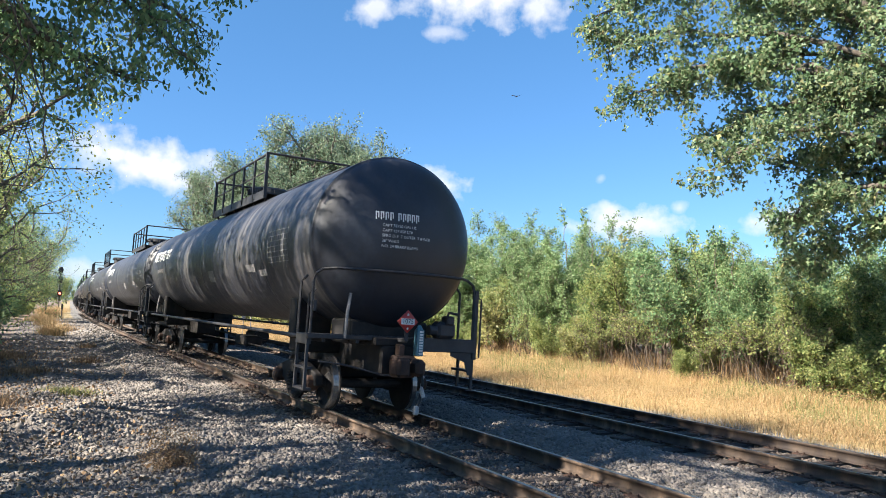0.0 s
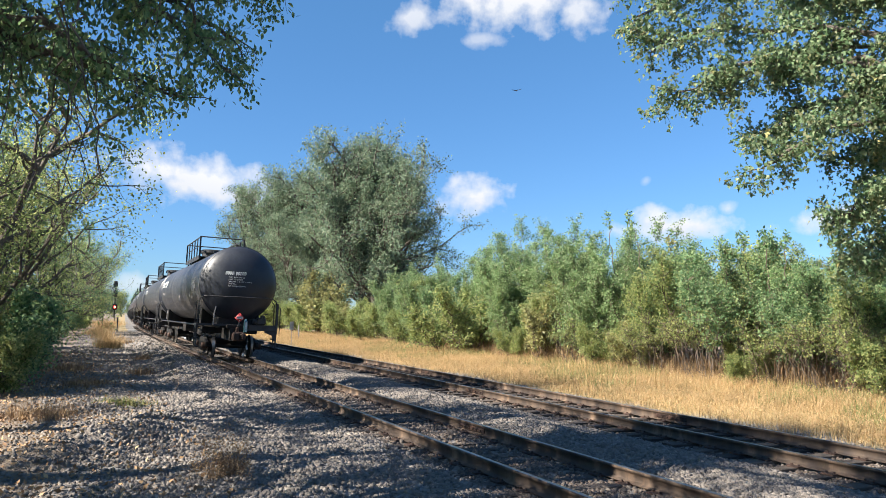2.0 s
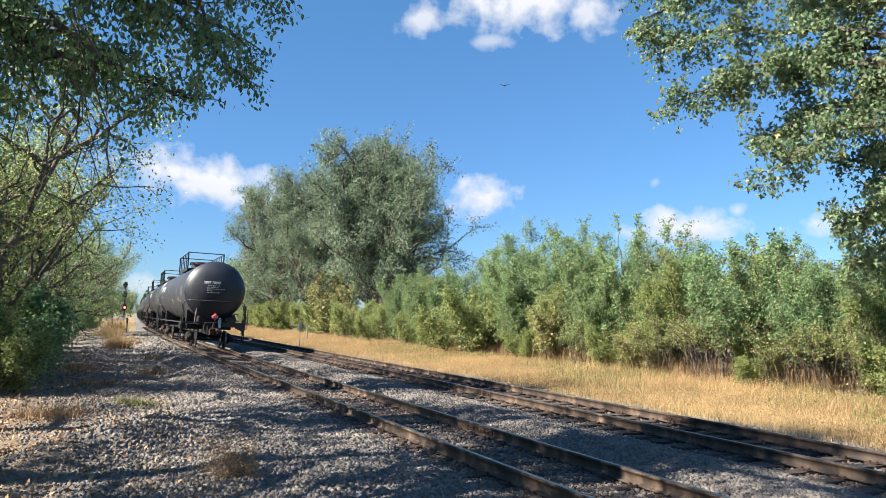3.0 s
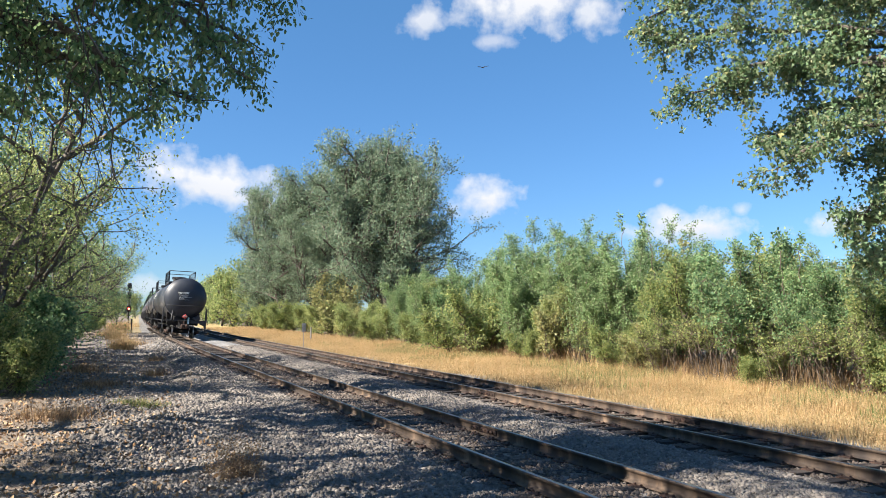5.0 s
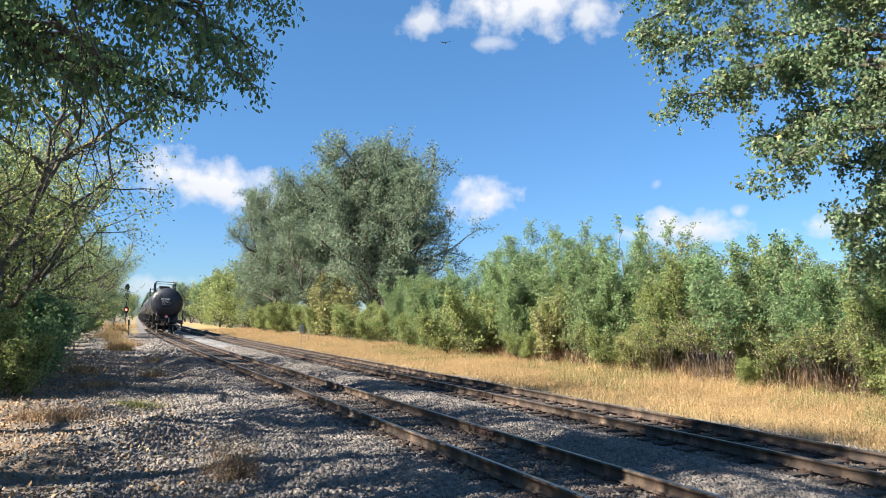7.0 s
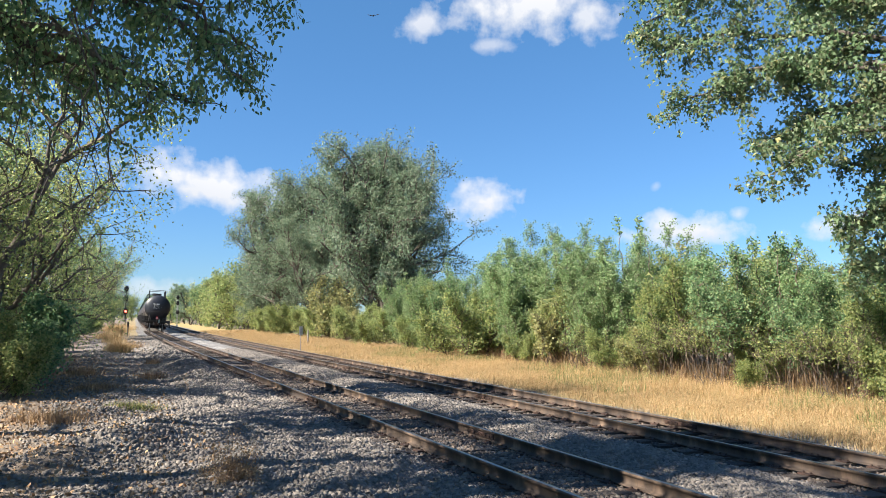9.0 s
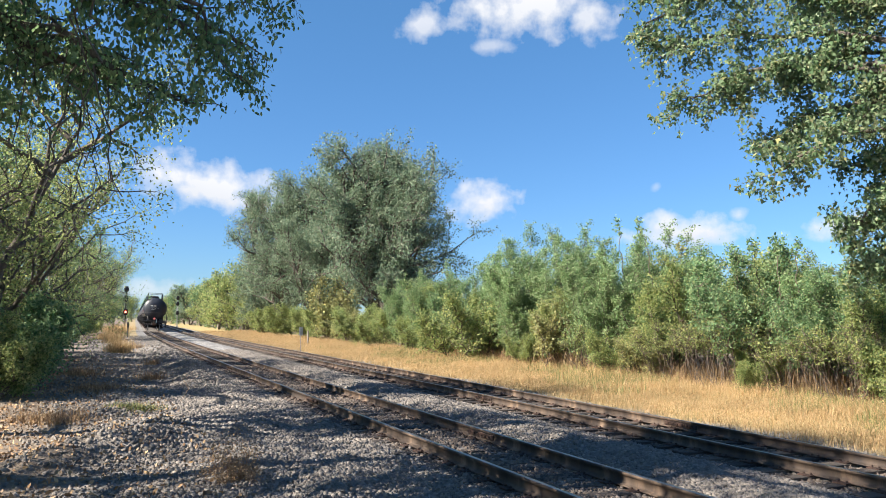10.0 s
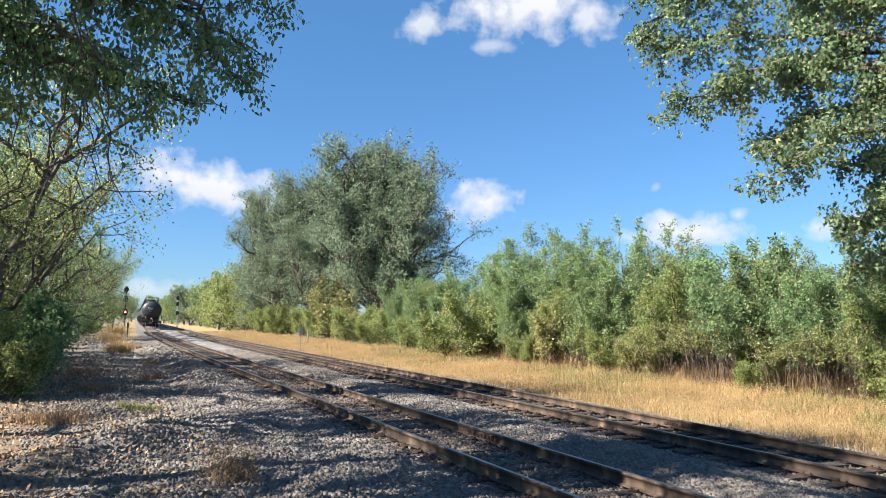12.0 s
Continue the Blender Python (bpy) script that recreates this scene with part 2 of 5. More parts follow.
# ---- mesh helpers ----
def mesh_from(name, verts, faces, mat, smooth=False):
    """A mesh from numpy vertices (n, 3) and faces (m, k)."""
    verts, faces = np.asarray(verts, np.float32), np.asarray(faces, np.int32)
    me = bpy.data.meshes.new(name)
    k = faces.shape[1]
    me.vertices.add(len(verts)), me.loops.add(faces.size), me.polygons.add(len(faces))
    me.vertices.foreach_set("co", verts.ravel())
    me.loops.foreach_set("vertex_index", faces.ravel())
    me.polygons.foreach_set("loop_start", np.arange(0, faces.size, k, dtype=np.int32))
    me.update(calc_edges=True)
    if smooth:
        me.polygons.foreach_set("use_smooth", np.ones(len(faces), bool))
    me.materials.append(mat)
    return me


def link(name, me, parent=None, label="", kind=""):
    ob = new(name, me)
    ob.parent = parent
    return tagged(ob, label, kind=kind)


def part(name, bm, mat, parent, label="", smooth=False):
    """Links a bmesh as one mesh object under a thing or a part."""
    me = bpy.data.meshes.new(name)
    bmesh.ops.recalc_face_normals(bm, faces=bm.faces[:])
    bm.to_mesh(me)
    bm.free()
    me.materials.append(mat)
    if smooth:
        for f in me.polygons:
            f.use_smooth = True
    return link(name, me, parent, label)


def box(bm, x0, x1, y0, y1, z0, z1, bevel=0.0, turn=None):
    """Adds a box with bevelled edges to bm."""
    m = Matrix.LocRotScale(((x0 + x1) / 2, (y0 + y1) / 2, (z0 + z1) / 2), None, (abs(x1 - x0), abs(y1 - y0), abs(z1 - z0)))
    geo = bmesh.ops.create_cube(bm, size=1.0, matrix=m)
    if bevel:
        edges = list({e for v in geo["verts"] for e in v.link_edges})
        geo = bmesh.ops.bevel(bm, geom=edges, offset=bevel, segments=1, affect="EDGES")
    if turn is not None:
        bmesh.ops.transform(bm, matrix=turn, verts=geo["verts"])
    return bm


def tube(bm, pts, r, sides=8, r_end=None):
    """Adds a round pipe through pts to bm."""
    pts = [Vector(p) for p in pts]
    rings, n = [], len(pts)
    up = Vector((0, 0, 1))
    for i, p in enumerate(pts):
        d = (pts[min(i + 1, n - 1)] - pts[max(i - 1, 0)]).normalized()
        a = d.cross(up if abs(d.z) < 0.95 else Vector((1, 0, 0))).normalized()
        b = d.cross(a)
        rad = r if r_end is None else r + (r_end - r) * i / (n - 1)
        rings.append([bm.verts.new(p + rad * (math.cos(t) * a + math.sin(t) * b)) for t in [2 * math.pi * k / sides for k in range(sides)]])
    for q, w in zip(rings, rings[1:]):
        for k in range(sides):
            bm.faces.new((q[k], q[(k + 1) % sides], w[(k + 1) % sides], w[k]))
    bm.faces.new(rings[0][::-1]), bm.faces.new(rings[-1])
    return bm


def lathe(bm, profile, axis="y", sides=48, centre=(0, 0, 0)):
    """Turns (along, radius) pairs about an axis through centre."""
    rings = []
    for a, r in profile:
        ring = []
        for k in range(sides):
            t = 2 * math.pi * k / sides
            c, s = r * math.cos(t), r * math.sin(t)
            p = {"x": (a, c, s), "y": (c, a, s), "z": (c, s, a)}[axis]
            ring.append(bm.verts.new(Vector(p) + Vector(centre)))
        rings.append(ring)
    for q, w in zip(rings, rings[1:]):
        for k in range(sides):
            bm.faces.new((q[k], q[(k + 1) % sides], w[(k + 1) % sides], w[k]))
    bm.faces.new(rings[0][::-1]), bm.faces.new(rings[-1])
    return bm


def arc(c, r, a0, a1, n, plane="xz", at=0.0):
    out = []
    for i in range(n + 1):
        t = radians(a0 + (a1 - a0) * i / n)
        u, v = c[0] + r * math.cos(t), c[1] + r * math.sin(t)
        out.append({"xz": (u, at, v), "yz": (at, u, v), "xy": (u, v, at)}[plane])
    return out


# ---- lie of the land ----
TRACK_X, FAR_X, FAR_DZ = 5.582, 10.193, -0.11
CANT, FAR_CANT = 2.39, 1.24   # degrees by which the tracks lean to the right in their curve


def bend(y):
    """Sideways run of the tracks, metres right of their line beside the camera."""
    y = np.asarray(y, float)
    return np.where(y < 115, 0.00024 * y * np.abs(y), 3.174 + 0.0552 * (y - 115))


def rise(y):
    """Height of the near rail heads."""
    return 0.215 * (1 - np.exp(-np.clip(y, -8, None) / 25.0))


def smooth_noise(x, y, seed):
    """Cheap rolling noise of about unit size."""
    r = np.random.RandomState(seed)
    out = 0
    for k in range(6):
        a, fq, ph = r.uniform(0, 6.28), r.uniform(0.35, 1.3) * 1.25 ** k, r.uniform(0, 6.28)
        out = out + np.sin((x * np.cos(a) + y * np.sin(a)) * fq + ph) / (1 + 0.35 * k)
    return out / 2.6


MOUNDS = (  # u, y, half length along lean, half width, height, lean degrees
    (0.4, 12.1, 2.1, 0.58, 0.38, 42), (1.35, 14.5, 0.7, 0.5, 0.2, 30), (3.2, 24.5, 1.6, 0.9, 0.36, 80), (3.3, 19.0, 1.4, 0.6, 0.2, 75), (2.2, 10.8, 1.0, 0.4, 0.14, 50), (2.7, 8.6, 0.9, 0.35, 0.12, 60),
    (3.4, 30.5, 2.2, 0.9, 0.34, 85), (3.3, 37.5, 2.6, 0.9, 0.34, 88), (3.0, 14.2, 1.2, 0.45, 0.17, 65), (3.2, 46.0, 3.0, 0.8, 0.3, 88), (1.2, 20.5, 1.3, 0.5, 0.13, 40), (0.4, 16.8, 1.2, 0.4, 0.12, 60))


def ground_z(u, y):
    """Ground height at u metres right of the camera's line along the tracks and y ahead."""
    u, y = np.asarray(u, float), np.asarray(y, float)
    base = rise(y)
    lot = -0.16 + 0.05 * smooth_noise(u, y, 3) + 0.02 * smooth_noise(u * 3, y * 3, 4) + 0.03 * np.clip(1.5 - u, 0, 4)
    for mu, my, a, b, hh, lean in MOUNDS:
        c, s = math.cos(radians(lean)), math.sin(radians(lean))
        p, q = ((u - mu) * c + (y - my) * s) / a, (-(u - mu) * s + (y - my) * c) / b
        lot = lot + hh * np.exp(-(p * p + q * q) * 1.3)
    bed = -0.203 + 0.012 * smooth_noise(u * 4, y * 4, 5) - (u - TRACK_X) * 0.0417
    mid = -0.27 + 0.09 * np.exp(-((u - 7.75) / 0.6) ** 2) + 0.04 * smooth_noise(u * 2, y * 2, 6)
    far = -0.232 + FAR_DZ + 0.012 * smooth_noise(u * 4, y * 4, 7) - (u - FAR_X) * 0.0216
    verge = -0.42 + 0.05 * smooth_noise(u, y, 8) + 0.02 * np.clip(u - 15, 0, 30)

    def step(a, b):
        t = np.clip((u - a) / (b - a), 0, 1)
        return t * t * (3 - 2 * t)

    z = lot + (bed - lot) * step(3.7, 4.5)
    z = z + (mid - z) * step(6.75, 7.3)
    z = z + (far - z) * step(8.6, 8.95)
    z = z + (verge - z) * step(11.5, 12.9)
    return base + z


def place(u, y, dz=0.0):
    """World point on the ground."""
    return Vector((float(u + bend(y)), float(y), float(ground_z(u, y)) + dz))


def spread(lo, hi, near, near_lo, near_hi, ratio=1.25):
    inner = list(np.arange(near_lo, near_hi + near / 2, near))
    step, v, right = near, inner[-1], []
    while v < hi:
        step *= ratio
        v += step
        right.append(v)
    step, v, left = near, inner[0], []
    while v > lo:
        step *= ratio
        v -= step
        left.append(v)
    return np.array(left[::-1] + inner + right)


def ground_material():
    m = material("gravel_and_soil", [(0.11, 0.105, 0.1), (0.19, 0.18, 0.172), (0.27, 0.255, 0.24)], 0.95, 0, 1.3, 22, 0.9, depth=0.05)
    nt = m.node_tree
    p = nt.nodes["Principled BSDF"]
    old = p.inputs["Base Color"].links[0].from_socket
    coord = nt.nodes.new("ShaderNodeTexCoord")
    cells = nt.nodes.new("ShaderNodeTexVoronoi")
    cells.inputs["Scale"].default_value = 14
    nt.links.new(coord.outputs["Object"], cells.inputs["Vector"])
    stones = nt.nodes.new("ShaderNodeMix")
    stones.data_type, stones.blend_type = "RGBA", "OVERLAY"
    stones.inputs[0].default_value = 0.5
    bw = nt.nodes.new("ShaderNodeRGBToBW")
    nt.links.new(cells.outputs["Color"], bw.inputs[0])
    nt.links.new(old, stones.inputs[6]), nt.links.new(bw.outputs[0], stones.inputs[7])
    last = stones.outputs[2]
    for name, c in (("grassy", (0.3, 0.22, 0.09, 1)), ("earthy", (0.17, 0.13, 0.095, 1))):
        at = nt.nodes.new("ShaderNodeAttribute")
        at.attribute_name = name
        mix = nt.nodes.new("ShaderNodeMix")
        mix.data_type = "RGBA"
        mix.inputs[7].default_value = c
        nt.links.new(at.outputs["Fac"], mix.inputs[0]), nt.links.new(last, mix.inputs[6])
        last = mix.outputs[2]
    nt.links.new(last, p.inputs["Base Color"])
    return m


def build_ground():
    us = spread(-2600, 2600, 0.16, -2.5, 14.5, 1.22)
    ys = np.concatenate([spread(-800, 3, 0.5, -3, 3, 1.3), np.arange(3.2, 34, 0.16), np.arange(34.3, 70, 0.5), np.geomspace(71, 4000, 60)])
    ys = np.unique(ys[(ys < 3.1) | (ys > 3.15)])
    U, Y = np.meshgrid(us, ys)
    far = np.clip((np.hypot(U, Y) - 300) / 300, 0, 1)
    Z = ground_z(np.clip(U, -40, 60), np.clip(Y, -40, 400)) * (1 - far)
    X = U + bend(np.clip(Y, -100, 900))
    verts = np.stack([X, Y, Z], -1).reshape(-1, 3)
    n, m = len(us), len(ys)
    i = (np.arange(m - 1)[:, None] * n + np.arange(n - 1)[None]).ravel()
    faces = np.stack([i, i + 1, i + n + 1, i + n], 1)
    me = mesh_from("ground", verts, faces, ground_material(), True)
    uu, yy = U.ravel(), Y.ravel()
    wob = 0.5 * smooth_noise(uu * 1.5, yy * 1.5, 11)
    grassy = np.clip((uu + wob - 12.4) / 0.8, 0, 1) * np.clip((40 - uu) / 10, 0.5, 1)
    grassy = np.maximum(grassy, np.clip((yy - 60) / 45, 0, 0.8) * (uu < 3.4))
    earthy = np.clip(0.9 - (uu + wob + 0.1) / 1.2, 0, 1) * (uu < 4) + 0.45 * ((np.abs(uu - TRACK_X) < 1.15) | (np.abs(uu - FAR_X) < 1.15))
    earthy = np.clip(np.where(uu > 19, np.clip((uu - 19) / 2, 0, 0.9), earthy), 0, 1)
    for name, val in (("grassy", grassy), ("earthy", earthy)):
        me.attributes.new(name, "FLOAT", "POINT").data.foreach_set("value", val.astype(np.float32))
    tagged(link("ground", me), "grey gravel railway ground with dry grassy verge", "ground", kind="structure")


build_ground()


# ---- tracks ----
RAIL_PROFILE = [(-0.076, -0.172), (0.076, -0.172), (0.076, -0.160), (0.022, -0.146), (0.009, -0.135), (0.009, -0.048), (0.036, -0.034),
                (0.036, -0.008), (0.029, 0.0), (-0.029, 0.0), (-0.036, -0.008), (-0.036, -0.034), (-0.009, -0.048), (-0.009, -0.135), (-0.022, -0.146), (-0.076, -0.160)]
RAIL_YS = np.concatenate([np.arange(-30, 120, 1.0), np.arange(120, 460, 5.0)])


def build_rail(parent, u, dz, lean=0.0):
    n, k = len(RAIL_YS), len(RAIL_PROFILE)
    pr = np.array(RAIL_PROFILE)
    X = (u + bend(RAIL_YS))[:, None] + pr[None, :, 0]
    Z = (rise(RAIL_YS) + dz)[:, None] + pr[None, :, 1]
    verts = np.stack([X, np.repeat(RAIL_YS[:, None], k, 1), Z], -1).reshape(-1, 3)
    i, j = np.meshgrid(np.arange(n - 1), np.arange(k), indexing="ij")
    i, j = i.ravel(), j.ravel()
    faces = np.stack([i * k + j, i * k + (j + 1) % k, (i + 1) * k + (j + 1) % k, (i + 1) * k + j], 1)
    me = mesh_from("rail", verts, faces, M_RAIL)
    me.materials.append(M_RAILTOP)
    me.polygons.foreach_set("material_index", np.where(j == 8, 1, 0).astype(np.int32))
    return link("rail", me, parent)


def build_track(u, dz, label, seed, cant):
    rnd = random.Random(seed)
    track = tagged(new("railway_track"), label, "railway track", kind="structure")
    tc = math.tan(radians(cant))
    for side in (-0.7525, 0.7525):
        build_rail(track, u + side, dz - side * tc)
        for jy in ((17.2, 29.0, 41.0, 53.0) if side < 0 else (11.6, 23.5, 35.4, 47.3)):
            bm = bmesh.new()
            for s in (-1, 1):
                box(bm, s * 0.012, s * 0.036, -0.45, 0.45, -0.135, -0.05, 0.006)
                for q in (-0.34, -0.2, -0.07, 0.07, 0.2, 0.34):
                    box(bm, s * 0.036, s * 0.058, q - 0.016, q + 0.016, -0.105, -0.075, 0.004)
            j = part("joint_bar", bm, M_RUST, track, "bolted rusty joint bar")
            j.location = (u + side + float(bend(jy)), jy, float(rise(jy)) + dz - side * tc)
    shapes = []
    for s in range(4):
        bm = bmesh.new()
        box(bm, -1.3, 1.3, -0.115, 0.115, -0.18, 0.0, 0.012)
        for v in bm.verts:
            v.co += Vector((rnd.uniform(-0.03, 0.03), rnd.uniform(-0.012, 0.012), rnd.uniform(-0.008, 0.004)))
        me = bpy.data.meshes.new("sleeper")
        bm.to_mesh(me)
        bm.free()
        me.materials.append(M_TIE)
        shapes.append(me)
    bm = bmesh.new()
    box(bm, -0.18, 0.18, -0.1, 0.1, -0.012, 0.012, 0.003)
    for sx in (-0.1, 0.1):
        for sy in (-0.06, 0.06):
            box(bm, sx - 0.014, sx + 0.014, sy - 0.012, sy + 0.012, 0.0, 0.035, 0.004)
    plate = bpy.data.meshes.new("tie_plate")
    bm.to_mesh(plate)
    bm.free()
    plate.materials.append(M_RUST)
    y = 2.0
    while y < 112:
        z = float(rise(y)) + dz - 0.178
        x = u + float(bend(y))
        ob = link("sleeper", rnd.choice(shapes), track)
        ob.matrix_basis = pose(x + rnd.uniform(-0.06, 0.06), y, z + rnd.uniform(-0.012, 0.0), 0, cant, rnd.uniform(-1.6, 1.6))
        if y < 45:
            for side in (-0.7525, 0.7525):
                pl = link("tie_plate", plate, track)
                pl.location = (x + side, y, z + 0.006 - side * tc)
        y += rnd.uniform(0.50, 0.57)


build_track(TRACK_X, 0.0, "rusty steel rails on dark wooden sleepers in grey ballast", 5, CANT)
build_track(FAR_X, FAR_DZ, "second parallel railway track with rusty rails in grey ballast", 6, FAR_CANT)


# ---- tank cars ----
R, ZC, RIM, HEAD = 1.53, 3.0, 8.95, 0.70
PITCH, WHEEL_R = 20.3, 0.457


def head_y(x, z):
    """Along-car place of the near head's skin."""
    q = max(0.0, 1 - (x * x + (z - ZC) ** 2) / (R * R))
    return -RIM - HEAD * math.sqrt(q)


def on_head(name, me, mat, parent, label=""):
    for v in me.vertices:
        v.co.y = head_y(v.co.x, v.co.z) - 0.006
    me.materials.clear()
    me.materials.append(mat)
    return link(name, me, parent, label)


def lettering(text, size, x, z, mat, parent, label):
    cu = bpy.data.curves.new("lettering", "FONT")
    cu.body, cu.size, cu.resolution_u = text, size, 2
    tmp = new("lettering", cu)
    me = bpy.data.meshes.new_from_object(tmp.evaluated_get(bpy.context.evaluated_depsgraph_get()))
    bpy.data.objects.remove(tmp)
    for v in me.vertices:
        v.co = Vector((x + v.co.x, 0, z + v.co.y))
    return on_head("lettering", me, mat, parent, label)


def side_patch(y0, y1, a0, a1, mat, parent, name="decal", label="", rows=4):
    """A painted patch on the flank towards -x, from angle a0 to a1 above the tank's middle."""
    verts, faces = [], []
    for i in range(rows + 1):
        a = radians(a0 + (a1 - a0) * i / rows)
        for y in (y0, y1):
            verts.append((-(R + 0.006) * math.cos(a), y, ZC + (R + 0.006) * math.sin(a)))
    for i in range(rows):
        faces.append((2 * i, 2 * i + 1, 2 * i + 3, 2 * i + 2))
    return link(name, mesh_from(name, verts, faces, mat, True), parent, label)


def build_truck(car, y):
    truck = new("truck")
    truck.parent, truck.location = car, (0, y, 0)
    for s in (-1, 1):
        bm = bmesh.new()
        x = s * 1.0
        top = [(-1.12, 0.62), (-0.95, 0.66), (-0.45, 0.78), (0.45, 0.78), (0.95, 0.66), (1.12, 0.62)]
        low = [(1.12, 0.42), (0.72, 0.40), (0.38, 0.22), (-0.38, 0.22), (-0.72, 0.40), (-1.12, 0.42)]
        ring = [bm.verts.new((x - 0.07, a, b)) for a, b in top + low]
        face = bm.faces.new(ring)
        ext = bmesh.ops.extrude_face_region(bm, geom=[face])
        bmesh.ops.translate(bm, verts=[g for g in ext["geom"] if isinstance(g, bmesh.types.BMVert)], vec=(0.14, 0, 0))
        bmesh.ops.bevel(bm, geom=bm.edges[:], offset=0.018, segments=1, affect="EDGES")
        part("side_frame", bm, M_GREASE, truck)
        bm = bmesh.new()
        for q in (-0.18, 0.0, 0.18):
            for k in range(5):
                lathe(bm, [(0.30 + k * 0.06, 0.075), (0.335 + k * 0.06, 0.075)], "z", 10, (x + s * 0.085, q, 0))
        part("spring_group", bm, M_GREASE, truck)
        for q in (-0.89, 0.89):
            bm = bmesh.new()
            lathe(bm, [(-0.12, 0.13), (0.08, 0.14), (0.12, 0.11), (0.14, 0.06)] if s > 0 else [(-0.14, 0.06), (-0.12, 0.11), (-0.08, 0.14), (0.12, 0.13)], "x", 14, (x + s * 0.08, q, WHEEL_R))
            part("bearing_cap", bm, M_RUST, truck)
    bm = bmesh.new()
    box(bm, -1.05, 1.05, -0.2, 0.2, 0.5, 0.8, 0.03)
    box(bm, -0.8, 0.8, -0.55, -0.45, 0.36, 0.46, 0.015)
    box(bm, -0.8, 0.8, 0.45, 0.55, 0.36, 0.46, 0.015)
    part("bolster", bm, M_GREASE, truck)
    for q in (-0.89, 0.89):
        bm = bmesh.new()
        for s in (-1, 1):
            x0 = s * 0.7525
            prof = [(x0 - s * 0.075, 0.3), (x0 - s * 0.07, 0.487), (x0 - s * 0.045, 0.487), (x0 - s * 0.035, 0.46), (x0 + s * 0.065, WHEEL_R - 0.004),
                    (x0 + s * 0.068, 0.39), (x0 + s * 0.03, 0.36), (x0 - s * 0.01, 0.2), (x0 + s * 0.05, 0.14), (x0 + s * 0.07, 0.1)]
            lathe(bm, prof, "x", 32)
        lathe(bm, [(-1.1, 0.07), (-0.6, 0.085), (0.6, 0.085), (1.1, 0.07)], "x", 12)
        ws = part("wheelset", bm, M_GREASE, truck, smooth=False)
        ws.data.materials.append(M_TREAD)
        for f in ws.data.polygons:
            r = math.hypot(f.center.y, f.center.z)
            if 0.44 < r < 0.475 and abs(f.normal.x) < 0.5:
                f.material_index = 1
        ws.location = (0, q, WHEEL_R)
    return truck


